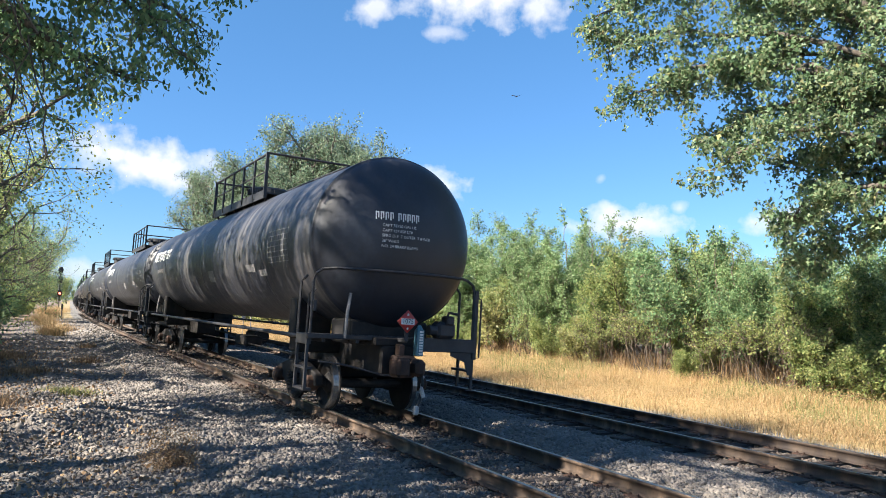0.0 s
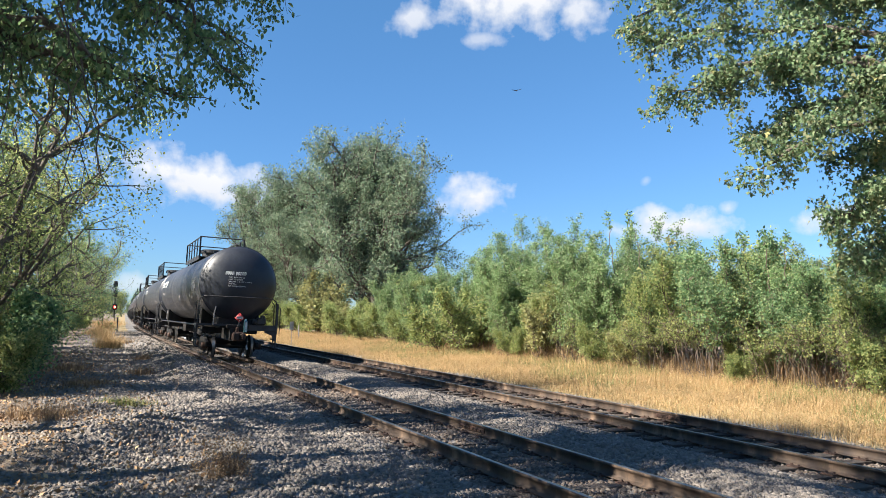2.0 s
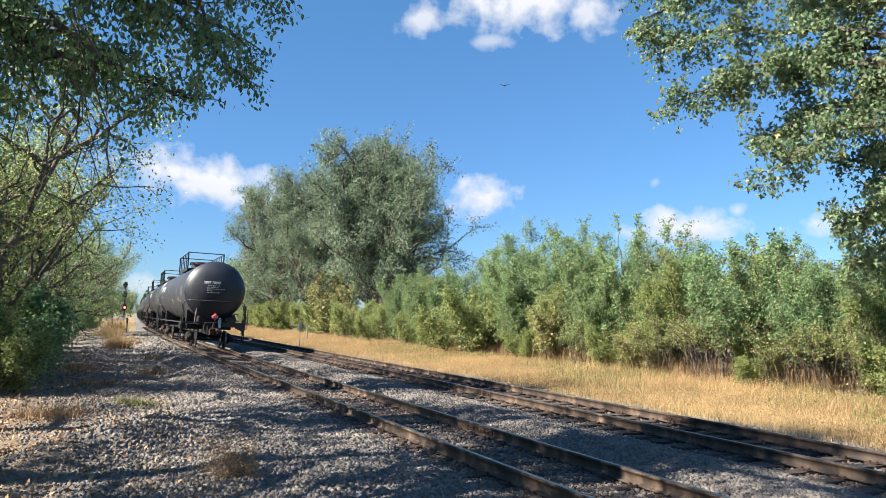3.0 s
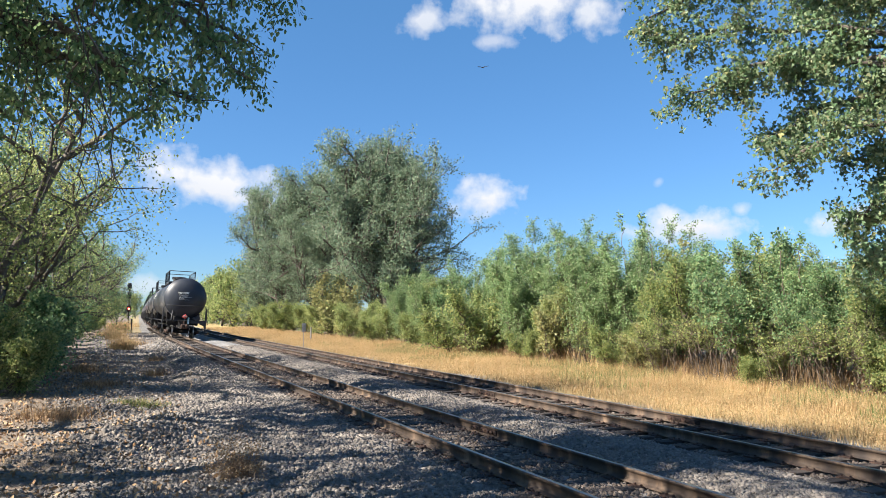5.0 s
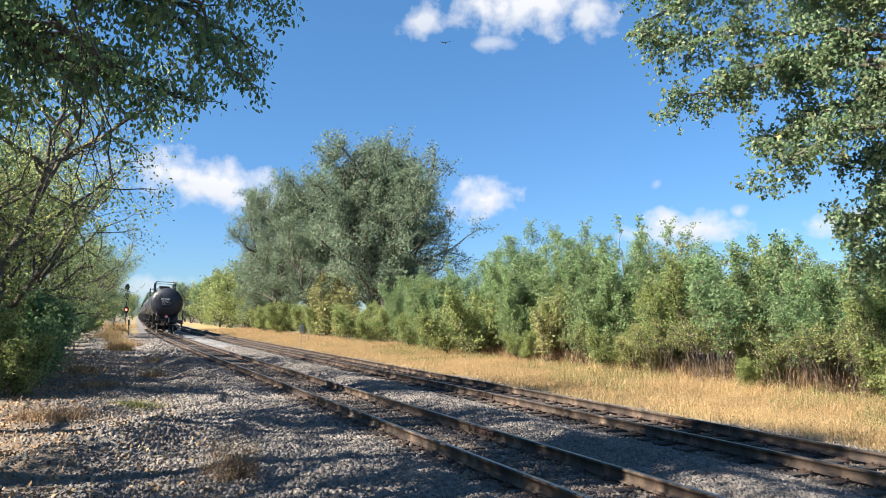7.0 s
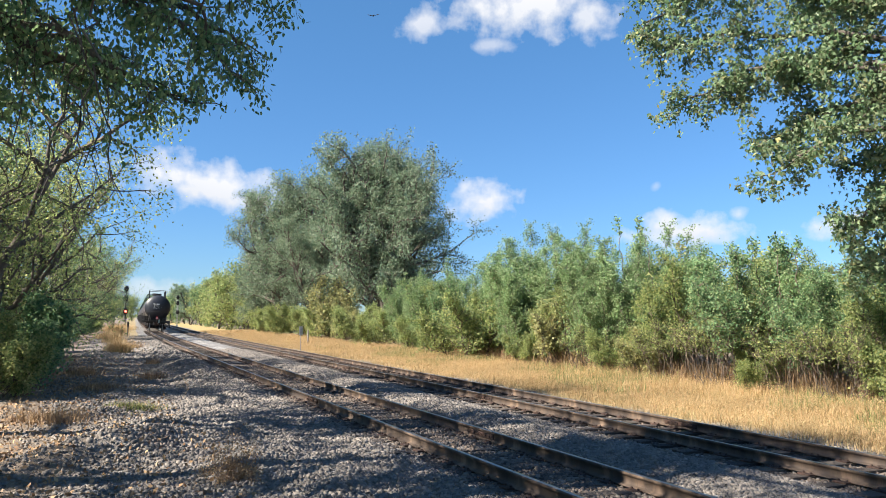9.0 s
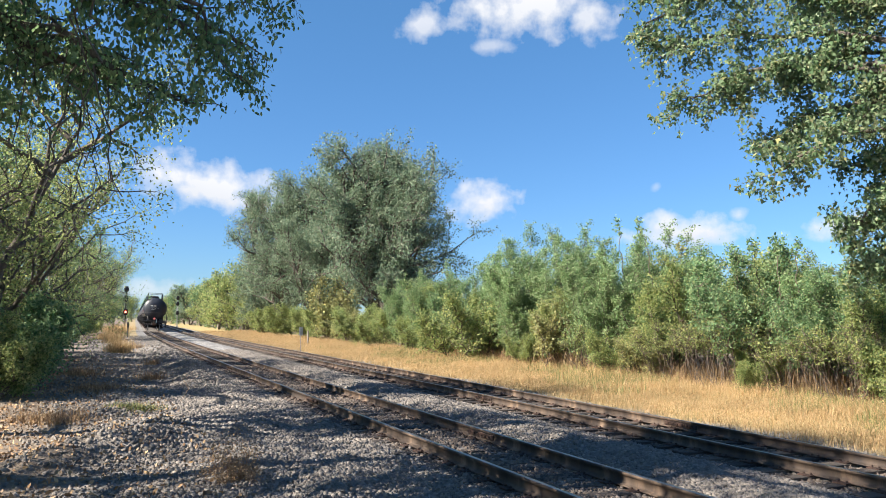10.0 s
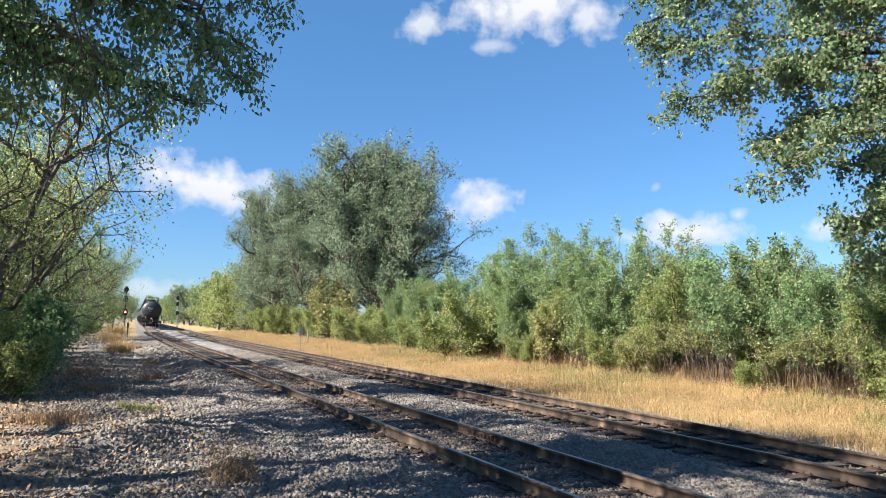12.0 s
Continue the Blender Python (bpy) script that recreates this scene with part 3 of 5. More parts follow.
def build_car():
    car = tagged(new("tank_car"), "black dusty railway tank car with sun flecks painted as pale streaks", "tank car", "tank cars of the train")
    bm = bmesh.new()
    prof = []
    for i in range(12):
        t = radians(90 * i / 12)
        prof.append((-RIM - HEAD * math.cos(t), max(0.02, R * math.sin(t))))
    seams = (-8.95, -6.0, -3.0, 0.0, 3.0, 6.0, 8.95)
    for y in seams:
        prof += [(y - 0.09, R), (y - 0.03, R), (y - 0.015, R + 0.004), (y + 0.015, R + 0.004), (y + 0.03, R), (y + 0.09, R)]
    for i in range(11, -1, -1):
        t = radians(90 * i / 12)
        prof.append((RIM + HEAD * math.cos(t), max(0.02, R * math.sin(t))))
    prof.sort(key=lambda q: q[0])
    lathe(bm, prof, "y", 72, (0, 0, ZC))
    shell = part("tank", bm, M_TANK, car, smooth=True)
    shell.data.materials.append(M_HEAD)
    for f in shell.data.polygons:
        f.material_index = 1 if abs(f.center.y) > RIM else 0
    # top fittings
    bm = bmesh.new()
    lathe(bm, [(ZC + R - 0.1, 0.5), (ZC + R + 0.3, 0.5), (ZC + R + 0.3, 0.56), (ZC + R + 0.42, 0.56), (ZC + R + 0.46, 0.5)], "z", 28, (0, -0.8, 0))
    for k in range(8):
        t = radians(45 * k)
        box(bm, 0.56 * math.cos(t) - 0.04, 0.56 * math.cos(t) + 0.04, 0.56 * math.sin(t) - 0.84, 0.56 * math.sin(t) - 0.76, ZC + R + 0.24, ZC + R + 0.4, 0.01)
    part("valve_housing", bm, M_BLACK, car)
    ya, yb, zt = -4.0, 1.3, ZC + R + 0.78
    for s in (-1, 1):
        bm = bmesh.new()
        box(bm, s * 0.6, s * 1.0, ya, yb, ZC + R - 0.16, ZC + R - 0.12, 0.008)
        box(bm, s * 0.98, s * 1.01, ya, yb, ZC + R - 0.26, ZC + R - 0.06, 0.005)
        for q in np.linspace(ya + 0.2, yb - 0.2, 6):
            tube(bm, [(s * 0.96, q, ZC + R - 0.14), (s * 0.88, q, ZC + 1.15)], 0.03, 6)
        part("top_platform", bm, M_BLACK, car)
        bm = bmesh.new()
        tube(bm, [(s, ya, ZC + R - 0.2), (s, ya, zt - 0.06), (s, ya + 0.06, zt), (s, yb - 0.06, zt), (s, yb, zt - 0.06), (s, yb, ZC + R - 0.2)], 0.028, 8)
        tube(bm, [(s, ya, zt - 0.42), (s, yb, zt - 0.42)], 0.018, 6)
        for q in np.linspace(ya, yb, 6)[1:-1]:
            box(bm, s - 0.022, s + 0.022, q - 0.035, q + 0.035, ZC + R - 0.2, zt)
        part("side_railing", bm, M_BLACK, car)
    for q in (ya, yb):
        bm = bmesh.new()
        tube(bm, [(-1.0, q, zt + 0.02), (1.0, q, zt + 0.02)], 0.028, 8)
        for sx in (-1.0, 1.0):
            box(bm, sx - 0.035, sx + 0.035, q - 0.03, q + 0.03, ZC + R - 0.25, zt + 0.04)
        part("end_railing", bm, M_BLACK, car)
    # underframe
    for e in (-1, 1):
        bm = bmesh.new()
        box(bm, -0.32, 0.32, e * 5.9, e * 9.5, 0.72, 1.22, 0.03)
        box(bm, -1.15, 1.15, e * 7.1, e * 7.62, 0.95, 1.25, 0.03)
        for s in (-1, 1):
            box(bm, s * 0.5, s * 1.2, e * 7.15, e * 7.57, 1.2, 1.95, 0.02)
        part("draft_sill", bm, M_GREASE, car)
    for s in (-1, 1):
        bm = bmesh.new()
        tube(bm, [(s * 1.42, -8.9, 1.28), (s * 1.42, 8.9, 1.28)], 0.035, 8)
        for q in np.linspace(-8, 8, 9):
            box(bm, s * 1.2, s * 1.44, q - 0.03, q + 0.03, 1.25, 1.31)
        part("side_rail", bm, M_BLACK, car)
    bm = bmesh.new()
    box(bm, -0.3, 0.2, -0.6, 0.5, 0.68, 0.95, 0.04)
    tube(bm, [(0.35, -6, 0.85), (0.35, 6, 0.85)], 0.03, 8)
    lathe(bm, [(0.6, 0.22), (1.6, 0.22)], "y", 16, (0.5, 0, 0.9))
    tube(bm, [(-0.1, -5.6, 0.7), (-0.2, 0, 0.75), (-0.1, 5.6, 0.7)], 0.02, 6)
    part("brake_gear", bm, M_GREASE, car)
    for e in (-1, 1):
        build_end(car, e)
    for e in (-1, 1):
        bm = bmesh.new()
        box(bm, -0.75, 0.75, e * 8.2, e * 9.1, 1.2, 1.62, 0.04)
        box(bm, -0.45, 0.45, e * 9.0, e * 9.5, 1.2, 1.34, 0.02)
        part("saddle", bm, M_GREASE, car)
    for y in (-7.36, 7.36):
        build_truck(car, y)
    flank(car)
    return car


def build_end(car, e):
    """Deck, posts, steps, coupler and hose at one end (e is -1 at the rear)."""
    bm = bmesh.new()
    y0, y1 = e * 8.8, e * 9.35
    box(bm, -1.57, 1.57, y0, y1, 1.31, 1.35, 0.005)
    box(bm, -1.59, 0.3, y1 - 0.04, y1 + 0.04, 1.28, 1.36, 0.01)
    box(bm, 0.3, 1.59, y1 - 0.05, y1 + 0.05, 1.12, 1.36, 0.012)
    for s in (-1.3, -0.7):
        box(bm, s - 0.03, s + 0.03, y0, y1, 1.22, 1.32, 0.005)
    box(bm, -1.59, -1.51, y0, y1, 1.18, 1.35, 0.01)
    box(bm, 1.51, 1.59, y0, y1, 1.18, 1.35, 0.01)
    part("end_deck", bm, M_BLACK, car)
    bm = bmesh.new()
    bar = [(-1.54, y1, 1.3), (-1.54, y1, 2.2), (-1.5, y1, 2.34), (-1.38, y1, 2.42)]
    bar += [(x, y1 - e * 0.02 + e * 0.4 * math.cos(x * 1.08) ** 0.8, 2.44) for x in (-1.2, -0.9, -0.5, 0.0, 0.5, 0.9, 1.2)]
    bar += [(1.38, y1, 2.42), (1.5, y1, 2.34), (1.54, y1, 2.2), (1.54, y1, 1.3)]
    tube(bm, bar, 0.025, 8)
    part("end_handrail", bm, M_BLACK, car)
    bm = bmesh.new()
    tube(bm, [(-0.95, y1 + e * 0.03, 1.3), (-0.93, y1 + e * 0.03, 1.7), (-0.88, y1, 2.05)], 0.03, 8)
    part("stay", bm, M_GREYTAG, car, "grey steel stay")
    for s in (-1, 1):
        if s * e < 0:
            bm = bmesh.new()
            box(bm, s * 1.54, s * 1.62, y1 - 0.04, y1 + 0.04, 1.0, 2.25, 0.008)
            tube(bm, [(s * 1.61, y1, 1.02), (s * 1.7, y1, 1.04), (s * 1.7, y1, 2.1), (s * 1.61, y1, 2.12)], 0.017, 6)
            part("corner_post", bm, M_BLACK, car)
            bm = bmesh.new()
            side = [bm.verts.new((s * q, y1 - 0.012, z)) for q, z in ((1.1, 1.14), (1.56, 1.14), (1.56, 0.72), (1.48, 0.72), (1.4, 0.95), (1.1, 1.06))]
            ext = bmesh.ops.extrude_face_region(bm, geom=[bm.faces.new(side)])
            bmesh.ops.translate(bm, verts=[g for g in ext["geom"] if isinstance(g, bmesh.types.BMVert)], vec=(0, 0.024, 0))
            part("step_bracket", bm, M_BLACK, car)
        else:
            bm = bmesh.new()
            for q in (-0.12, -0.28):
                tube(bm, [(s * 1.5, y1 + e * q, 1.32), (s * 1.5, y1 + e * q, 2.0), (s * 1.44, y1 + e * q, 2.08)], 0.016, 6)
            box(bm, s * 1.47, s * 1.53, y1 - e * 0.04, y1 + e * 0.04, 1.72, 1.9, 0.006)
            part("hand_grip", bm, M_BLACK, car)
        bm = bmesh.new()
        tube(bm, [(s * 1.56, y0, 1.3), (s * 1.56, y0, 2.2)] + [(s * (1.56 - 0.1 * math.sin(t)), y0, 2.2 + 0.12 * math.sin(t)) for t in (0.5, 1.0, 1.5)], 0.024, 6)
        part("grab_iron", bm, M_BLACK, car)
        bm = bmesh.new()
        for q in (y0 + e * 0.05, y1 - e * 0.02):
            box(bm, s * 1.54, s * 1.59, q - 0.025, q + 0.025, 0.46, 1.2, 0.004)
        for z in (0.46, 0.8):
            box(bm, s * 1.45, s * 1.59, y0, y1, z - 0.02, z + 0.02, 0.004)
        part("step", bm, M_BLACK, car)
    bm = bmesh.new()
    lathe(bm, [(e * 9.30, 0.17), (e * 9.60, 0.15)], "y", 12, (0, 0, 0.88))
    box(bm, -0.2, 0.2, e * 9.55, e * 9.82, 0.7, 1.06, 0.04)
    box(bm, -0.26, -0.02, e * 9.72, e * 10.05, 0.72, 1.04, 0.05)
    box(bm, 0.06, 0.25, e * 9.76, e * 10.08, 0.74, 1.02, 0.06)
    box(bm, -0.1, 0.02, e * 9.55, e * 9.70, 1.0, 1.24, 0.02)
    part("coupler", bm, M_RUST, car, "rusty knuckle coupler")
    bm = bmesh.new()
    tube(bm, [(-1.4, e * 9.45, 0.92), (-0.9, e * 9.48, 0.86), (-0.3, e * 9.55, 0.72), (-0.1, e * 9.65, 0.72)], 0.017, 6)
    part("uncoupling_lever", bm, M_BLACK, car)
    bm = bmesh.new()
    tube(bm, [(0.34, e * 9.45, 0.92), (0.36, e * 9.65, 0.86), (0.36, e * 9.76, 0.6), (0.3, e * 9.78, 0.32), (0.22, e * 9.82, 0.2)], 0.032, 8)
    part("air_hose", bm, M_RUBBER, car)
    bm = bmesh.new()
    box(bm, 0.17, 0.26, e * 9.80, e * 9.88, 0.1, 0.25, 0.02)
    tube(bm, [(0.38, e * 9.70, 0.72), (0.33, e * 9.78, 0.5), (0.36, e * 9.80, 0.38)], 0.04, 6)
    part("hose_coupling", bm, M_GALV, car, "pale metal hose coupling")
    if e < 0:
        bm = bmesh.new()
        box(bm, 0.74, 1.12, -9.5, -9.2, 1.36, 1.66, 0.06)
        box(bm, 0.9, 1.05, -9.55, -9.3, 1.6, 1.76, 0.03)
        tube(bm, [(0.6, -9.4, 1.5), (0.75, -9.4, 1.5)], 0.09, 10)
        tube(bm, [(0.95, -9.4, 1.7), (1.0, -9.4, 1.82), (1.18, -9.4, 1.8)], 0.025, 6)
        part("hand_brake", bm, M_BLACK, car)


def flank(car):
    """Stencils and dirt-covered decals along the flank."""
    g = new("stencil_panel")
    g.parent = car
    for i in range(7):
        side_patch(-7.75, -6.45, -15 + 3.8 * i, -14.3 + 3.8 * i, M_GREYLINE, g, "line")
    for i in range(6):
        side_patch(-7.75 + 0.255 * i, -7.72 + 0.255 * i, -15, 8.5, M_GREYLINE, g, "line")
    side_patch(-6.2, -5.7, -24, -19, M_GREYTAG, car)
    side_patch(-5.4, -4.7, -20, -14, M_GREYTAG, car)
    side_patch(-1.45, -0.85, -26, -15, M_GREYTAG, car, label="faded grey paper decal")
    mark = new("owner_mark")
    mark.parent = car
    y = 5.4
    for w in (0.4, 0.4, 0.44, 0.4, 0.44, 0.4):
        side_patch(y, y + w * 0.24, 7, 21, M_WHITE, mark, "bar")
        side_patch(y + w * 0.24, y + w * 0.76, 17.5, 21, M_WHITE, mark, "bar")
        side_patch(y + w * 0.76, y + w, 8, 21, M_WHITE, mark, "bar")
        y += w + 0.14
    for i in range(6):
        side_patch(6.4 + 0.2 * i, 6.54 + 0.2 * i, -9, -4, M_GREYTAG, mark, "bar")


def rear_markings(car):
    """Stencils, placard and marker on the end of the last car."""
    x = -0.62
    for w in (0.062,) * 4 + (-0.06,) + (0.062,) * 5:
        if w < 0:
            x += -w
            continue
        for a, b, c, d in ((0, 0.022, 0, 0.14), (0.022, w, 0.116, 0.14), (0.042, w, 0.03, 0.116)):
            me = mesh_from("bar", [(x + a, 0, 3.31 + c), (x + b, 0, 3.31 + c), (x + b, 0, 3.31 + d), (x + a, 0, 3.31 + d)], [(0, 1, 2, 3)], M_WHITE)
            on_head("bar", me, M_WHITE, car)
        x += w + 0.022
    for i, t in enumerate(("CAPT 33720 GAL US", "CAPT 127 650 LTR", "SPRG D-5  7 OUTER  7 INNER", "36\" WHLS", "NO. 24 BRAKE BEAMS")):
        lettering(t, 0.07, -0.5, 3.2 - 0.088 * i, M_WHITE, car, "small white stencilled line")
    s = 0.135
    cx, cz, y = 0.0, 1.63, -9.78
    plac = link("placard", mesh_from("placard", [(cx + a * s * 1.42 + 0, y + b, cz + c * s * 1.42) for a, b, c in ((0, 0, -1), (1, 0, 0), (0, 0, 1), (-1, 0, 0), (0, 0.02, -1), (1, 0.02, 0), (0, 0.02, 1), (-1, 0.02, 0))],
                [(0, 1, 2, 3), (7, 6, 5, 4), (0, 4, 5, 1), (1, 5, 6, 2), (2, 6, 7, 3), (3, 7, 4, 0)], M_RED), car, "red diamond hazard placard")
    link("panel", mesh_from("panel", [(cx + a, y - 0.004, cz + c) for a, c in ((-0.125, -0.05), (0.125, -0.05), (0.125, 0.05), (-0.125, 0.05))], [(0, 1, 2, 3)], M_WHITE), plac)
    for a in (-1, 1):
        link("rim_line", mesh_from("rim_line", [(cx + q, y - 0.003, cz + a * r) for q, r in ((-0.02, 0.1), (0.02, 0.1), (0.012, 0.135), (-0.012, 0.135))], [(0, 1, 2, 3)], M_WHITE), plac)
    cu = bpy.data.curves.new("number", "FONT")
    cu.body, cu.size, cu.align_x, cu.align_y = "1075", 0.105, "CENTER", "CENTER"
    tmp = new("number", cu)
    me = bpy.data.meshes.new_from_object(tmp.evaluated_get(bpy.context.evaluated_depsgraph_get()))
    bpy.data.objects.remove(tmp)
    for v in me.vertices:
        v.co = Vector((cx + v.co.x, y - 0.008, cz + v.co.y))
    me.materials.clear()
    me.materials.append(M_INK)
    link("number", me, plac, "black numerals 1075")
    bm = bmesh.new()
    box(bm, -0.03, 0.03, -9.77, -9.72, 1.3, 1.7, 0.004)
    box(bm, -0.03, 0.03, -9.75, -9.36, 1.28, 1.34, 0.004)
    part("placard_bracket", bm, M_BLACK, car)
    bm = bmesh.new()
    box(bm, 0.2, 0.33, -9.78, -9.64, 1.06, 1.5, 0.015)
    lathe(bm, [(1.5, 0.075), (1.58, 0.02)], "z", 8, (0.265, -9.71, 0))
    mk = part("rear_marker", bm, M_TEAL, car, "teal strip marker with pale bars")
    for i in range(9):
        link("bar", mesh_from("bar", [(a, -9.786, c) for a, c in ((0.235, 1.09 + 0.045 * i), (0.305, 1.09 + 0.045 * i), (0.305, 1.12 + 0.045 * i), (0.235, 1.12 + 0.045 * i))], [(0, 1, 2, 3)], M_WHITE), mk)


def build_train():
    first = build_car()
    cars = [first]
    for i in range(1, 11):
        cars.append(copy_thing(first, pose(0, 0, 0)))
    rear_markings(first)
    tagged(first, "black tank car, last of the train, white stencils on its end")
    return cars


TRAIN = build_train()


# ---- plants ----
def leaf_mesh(name, pts, size, mat, rnd, droop=0.3, shape=6, jitter=0.35):
    """Many single leaves at pts as one mesh: pointed ovals (shape 6), lobed (7) or folded diamonds (4)."""
    n = len(pts)
    d = rnd.normal(size=(n, 3))
    d[:, 2] -= droop * 2
    d /= np.linalg.norm(d, axis=1)[:, None]
    q = rnd.normal(size=(n, 3))
    q[:, 2] += 0.9
    side = np.cross(d, q)
    side /= np.linalg.norm(side, axis=1)[:, None] + 1e-6
    nrm = np.cross(side, d)
    s = (size * (1 + jitter * rnd.uniform(-1, 1, n)))[:, None]
    if shape == 6:
        prof = ((0, 0, 0), (0.3, 0.26, 0.05), (0.68, 0.21, 0.04), (1, 0, -0.04), (0.68, -0.21, 0.04), (0.3, -0.26, 0.05))
        tri = ((0, 1, 2), (0, 2, 3), (0, 3, 4), (0, 4, 5))
    elif shape == 7:
        prof = ((0, 0, 0), (0.3, 0.46, 0.05), (0.45, 0.2, 0.02), (1, 0, -0.06), (0.45, -0.2, 0.02), (0.3, -0.46, 0.05))
        tri = ((0, 1, 2), (0, 2, 3), (0, 3, 4), (0, 4, 5))
    else:
        prof = ((0, 0, 0), (0.45, 0.3, 0.06), (1, 0, 0), (0.45, -0.3, 0.06))
        tri = ((0, 1, 2), (0, 2, 3))
    verts = np.stack([pts + s * (a * d + b * side + c * nrm) for a, b, c in prof], 1).reshape(-1, 3)
    k = len(prof)
    faces = (np.arange(n)[:, None, None] * k + np.array(tri)[None]).reshape(-1, 3)
    return mesh_from(name, verts, faces, mat)


class Wood:
    """Collects tapered limbs, and points along the fine twigs where leaves sit."""

    def __init__(self, seed):
        self.r = np.random.RandomState(seed)
        self.verts, self.faces, self.tips = [], [], []
        self.count = 0

    def limb(self, pts, r0, r1, sides=5):
        pts = np.asarray(pts, float)
        n = len(pts)
        t = np.gradient(pts, axis=0)
        t /= np.linalg.norm(t, axis=1)[:, None] + 1e-9
        ref = np.array([0.31, 0.52, 0.2])
        a = np.cross(t, ref)
        a /= np.linalg.norm(a, axis=1)[:, None] + 1e-9
        b = np.cross(t, a)
        rad = np.linspace(r0, r1, n)[:, None]
        ang = 2 * np.pi * np.arange(sides) / sides
        ring = pts[:, None] + rad[:, None] * (np.cos(ang)[None, :, None] * a[:, None] + np.sin(ang)[None, :, None] * b[:, None])
        self.verts.append(ring.reshape(-1, 3))
        i, j = np.meshgrid(np.arange(n - 1), np.arange(sides), indexing="ij")
        i, j = i.ravel(), j.ravel()
        f = np.stack([i * sides + j, i * sides + (j + 1) % sides, (i + 1) * sides + (j + 1) % sides, (i + 1) * sides + j], 1)
        self.faces.append(f + self.count)
        self.count += n * sides

    def grow(self, p, d, length, radius, level, levels, kids=(4, 6), wander=0.25, up=0.15, ratio=0.6, open_=0.9, leaf_from=None):
        """A limb from p along d, with limbs of its own down to the twigs."""
        r = self.r
        n = 6 if level < levels else 4
        pts, q, v = [np.array(p, float)], np.array(p, float), np.array(d, float)
        v /= np.linalg.norm(v)
        for _ in range(n - 1):
            v = v + r.normal(size=3) * wander + np.array([0, 0, up]) * (1 if level < levels else 0.2)
            v /= np.linalg.norm(v)
            q = q + v * length / (n - 1)
            pts.append(q)
        self.limb(pts, radius, radius * 0.35, 6 if level == 0 else (4 if level < 3 else 3))
        pts = np.array(pts)
        if level >= (levels - 1 if leaf_from is None else leaf_from):
            self.tips.append(pts[1:])
        if level == levels:
            return
        for _ in range(r.randint(kids[0], kids[1] + 1)):
            s = r.uniform(0.25 if level else 0.35, 1.0)
            f = s * (n - 1)
            i = min(int(f), n - 2)
            at = pts[i] + (pts[i + 1] - pts[i]) * (f - i)
            axis = pts[i + 1] - pts[i]
            axis = axis / np.linalg.norm(axis)
            w = r.normal(size=3)
            w -= axis * w.dot(axis)
            w /= np.linalg.norm(w)
            self.grow(at, axis * (1.1 - open_ * 0.5) + w * open_, length * ratio * r.uniform(0.7, 1.25), radius * 0.5 * (1.15 - 0.5 * s), level + 1, levels, kids, wander, up, ratio, open_, leaf_from)

    def path(self, pts, r0, r1, n=14, sides=6):
        """A limb bent through a few points; returns its fine points."""
        pts = np.asarray(pts, float)
        t = np.linspace(0, len(pts) - 1, n)
        fine = np.stack([np.interp(t, np.arange(len(pts)), pts[:, k]) for k in range(3)], 1)
        fine[1:-1] = (fine[:-2] + fine[1:-1] * 2 + fine[2:]) / 4
        fine[1:-1] += self.r.normal(size=(n - 2, 3)) * 0.05
        self.limb(fine, r0, r1, sides)
        return fine

    def leaves(self, per, sigma):
        pts = np.concatenate(self.tips)
        pts = np.repeat(pts, per, 0)
        return pts + self.r.normal(size=pts.shape).clip(-1.6, 1.6) * sigma

    def mesh(self, name, mat):
        return mesh_from(name, np.concatenate(self.verts), np.concatenate(self.faces), mat, True)


def plant(name, wood, leaf_pts, leaf_size, leaf_mat, label, category, group="", droop=0.3, shape=4, wood_mat=None, extra=None):
    """A tree or shrub of its own: stems and leaves under one empty."""
    ob = tagged(new(name), label, category, group)
    link("trunk", wood.mesh("trunk", wood_mat or M_BARK), ob)
    link("crown", leaf_mesh("crown", leaf_pts, leaf_size, leaf_mat, wood.r, droop, shape), ob)
    if extra:
        pts, size, mat, lab = extra
        link("turning_leaves", leaf_mesh("turning_leaves", pts, size, mat, wood.r, droop, shape), ob, lab)
    return ob


def broad_tree(seed, height, spread_, mat, label, per=5, sigma=0.25, leaf=0.16, levels=3, kids=(4, 6), name="tree", stems=1, low=0.25, group="", start_open=0.5):
    """A broad-leaved tree with its foot at the origin."""
    w = Wood(seed)
    r = w.r
    for k in range(stems):
        lean = r.normal(size=2) * (0.06 if stems == 1 else 0.22)
        top = np.array([lean[0] * height, lean[1] * height, height * 0.78])
        tr = w.path([(0.15 * k, 0, -0.3), top * 0.5 + r.normal(size=3) * 0.15, top], height * 0.02 / stems ** 0.5 + 0.03, 0.03, 12, 7)
        limbs = int(12 / stems ** 0.5 + height * 0.6)
        for i in range(limbs):
            s = low + (1 - low) * (i + r.uniform(0, 1)) / limbs
            f = s * 11
            j = min(int(f), 10)
            at = tr[j] + (tr[j + 1] - tr[j]) * (f - j)
            a = i * 2.4 + r.uniform(-0.5, 0.5)
            ln = spread_ * (0.55 + 0.55 * math.sin(math.pi * min(1, 0.15 + s * 0.75))) * r.uniform(0.7, 1.1)
            w.grow(at, (math.cos(a), math.sin(a), start_open + 0.8 * s * s), ln, height * 0.008 + 0.01, 1, levels, kids, 0.22, 0.12, 0.5)
    pts = w.leaves(per, sigma)
    return plant(name, w, pts, leaf, mat, label, "tree", group)


def put(ob, u, y, turn=0, size=1.0, dz=0.0):
    p = place(u, y, dz)
    ob.matrix_basis = pose(p.x, p.y, p.z - 0.05, 0, 0, turn) @ Matrix.Scale(size, 4)
    return ob


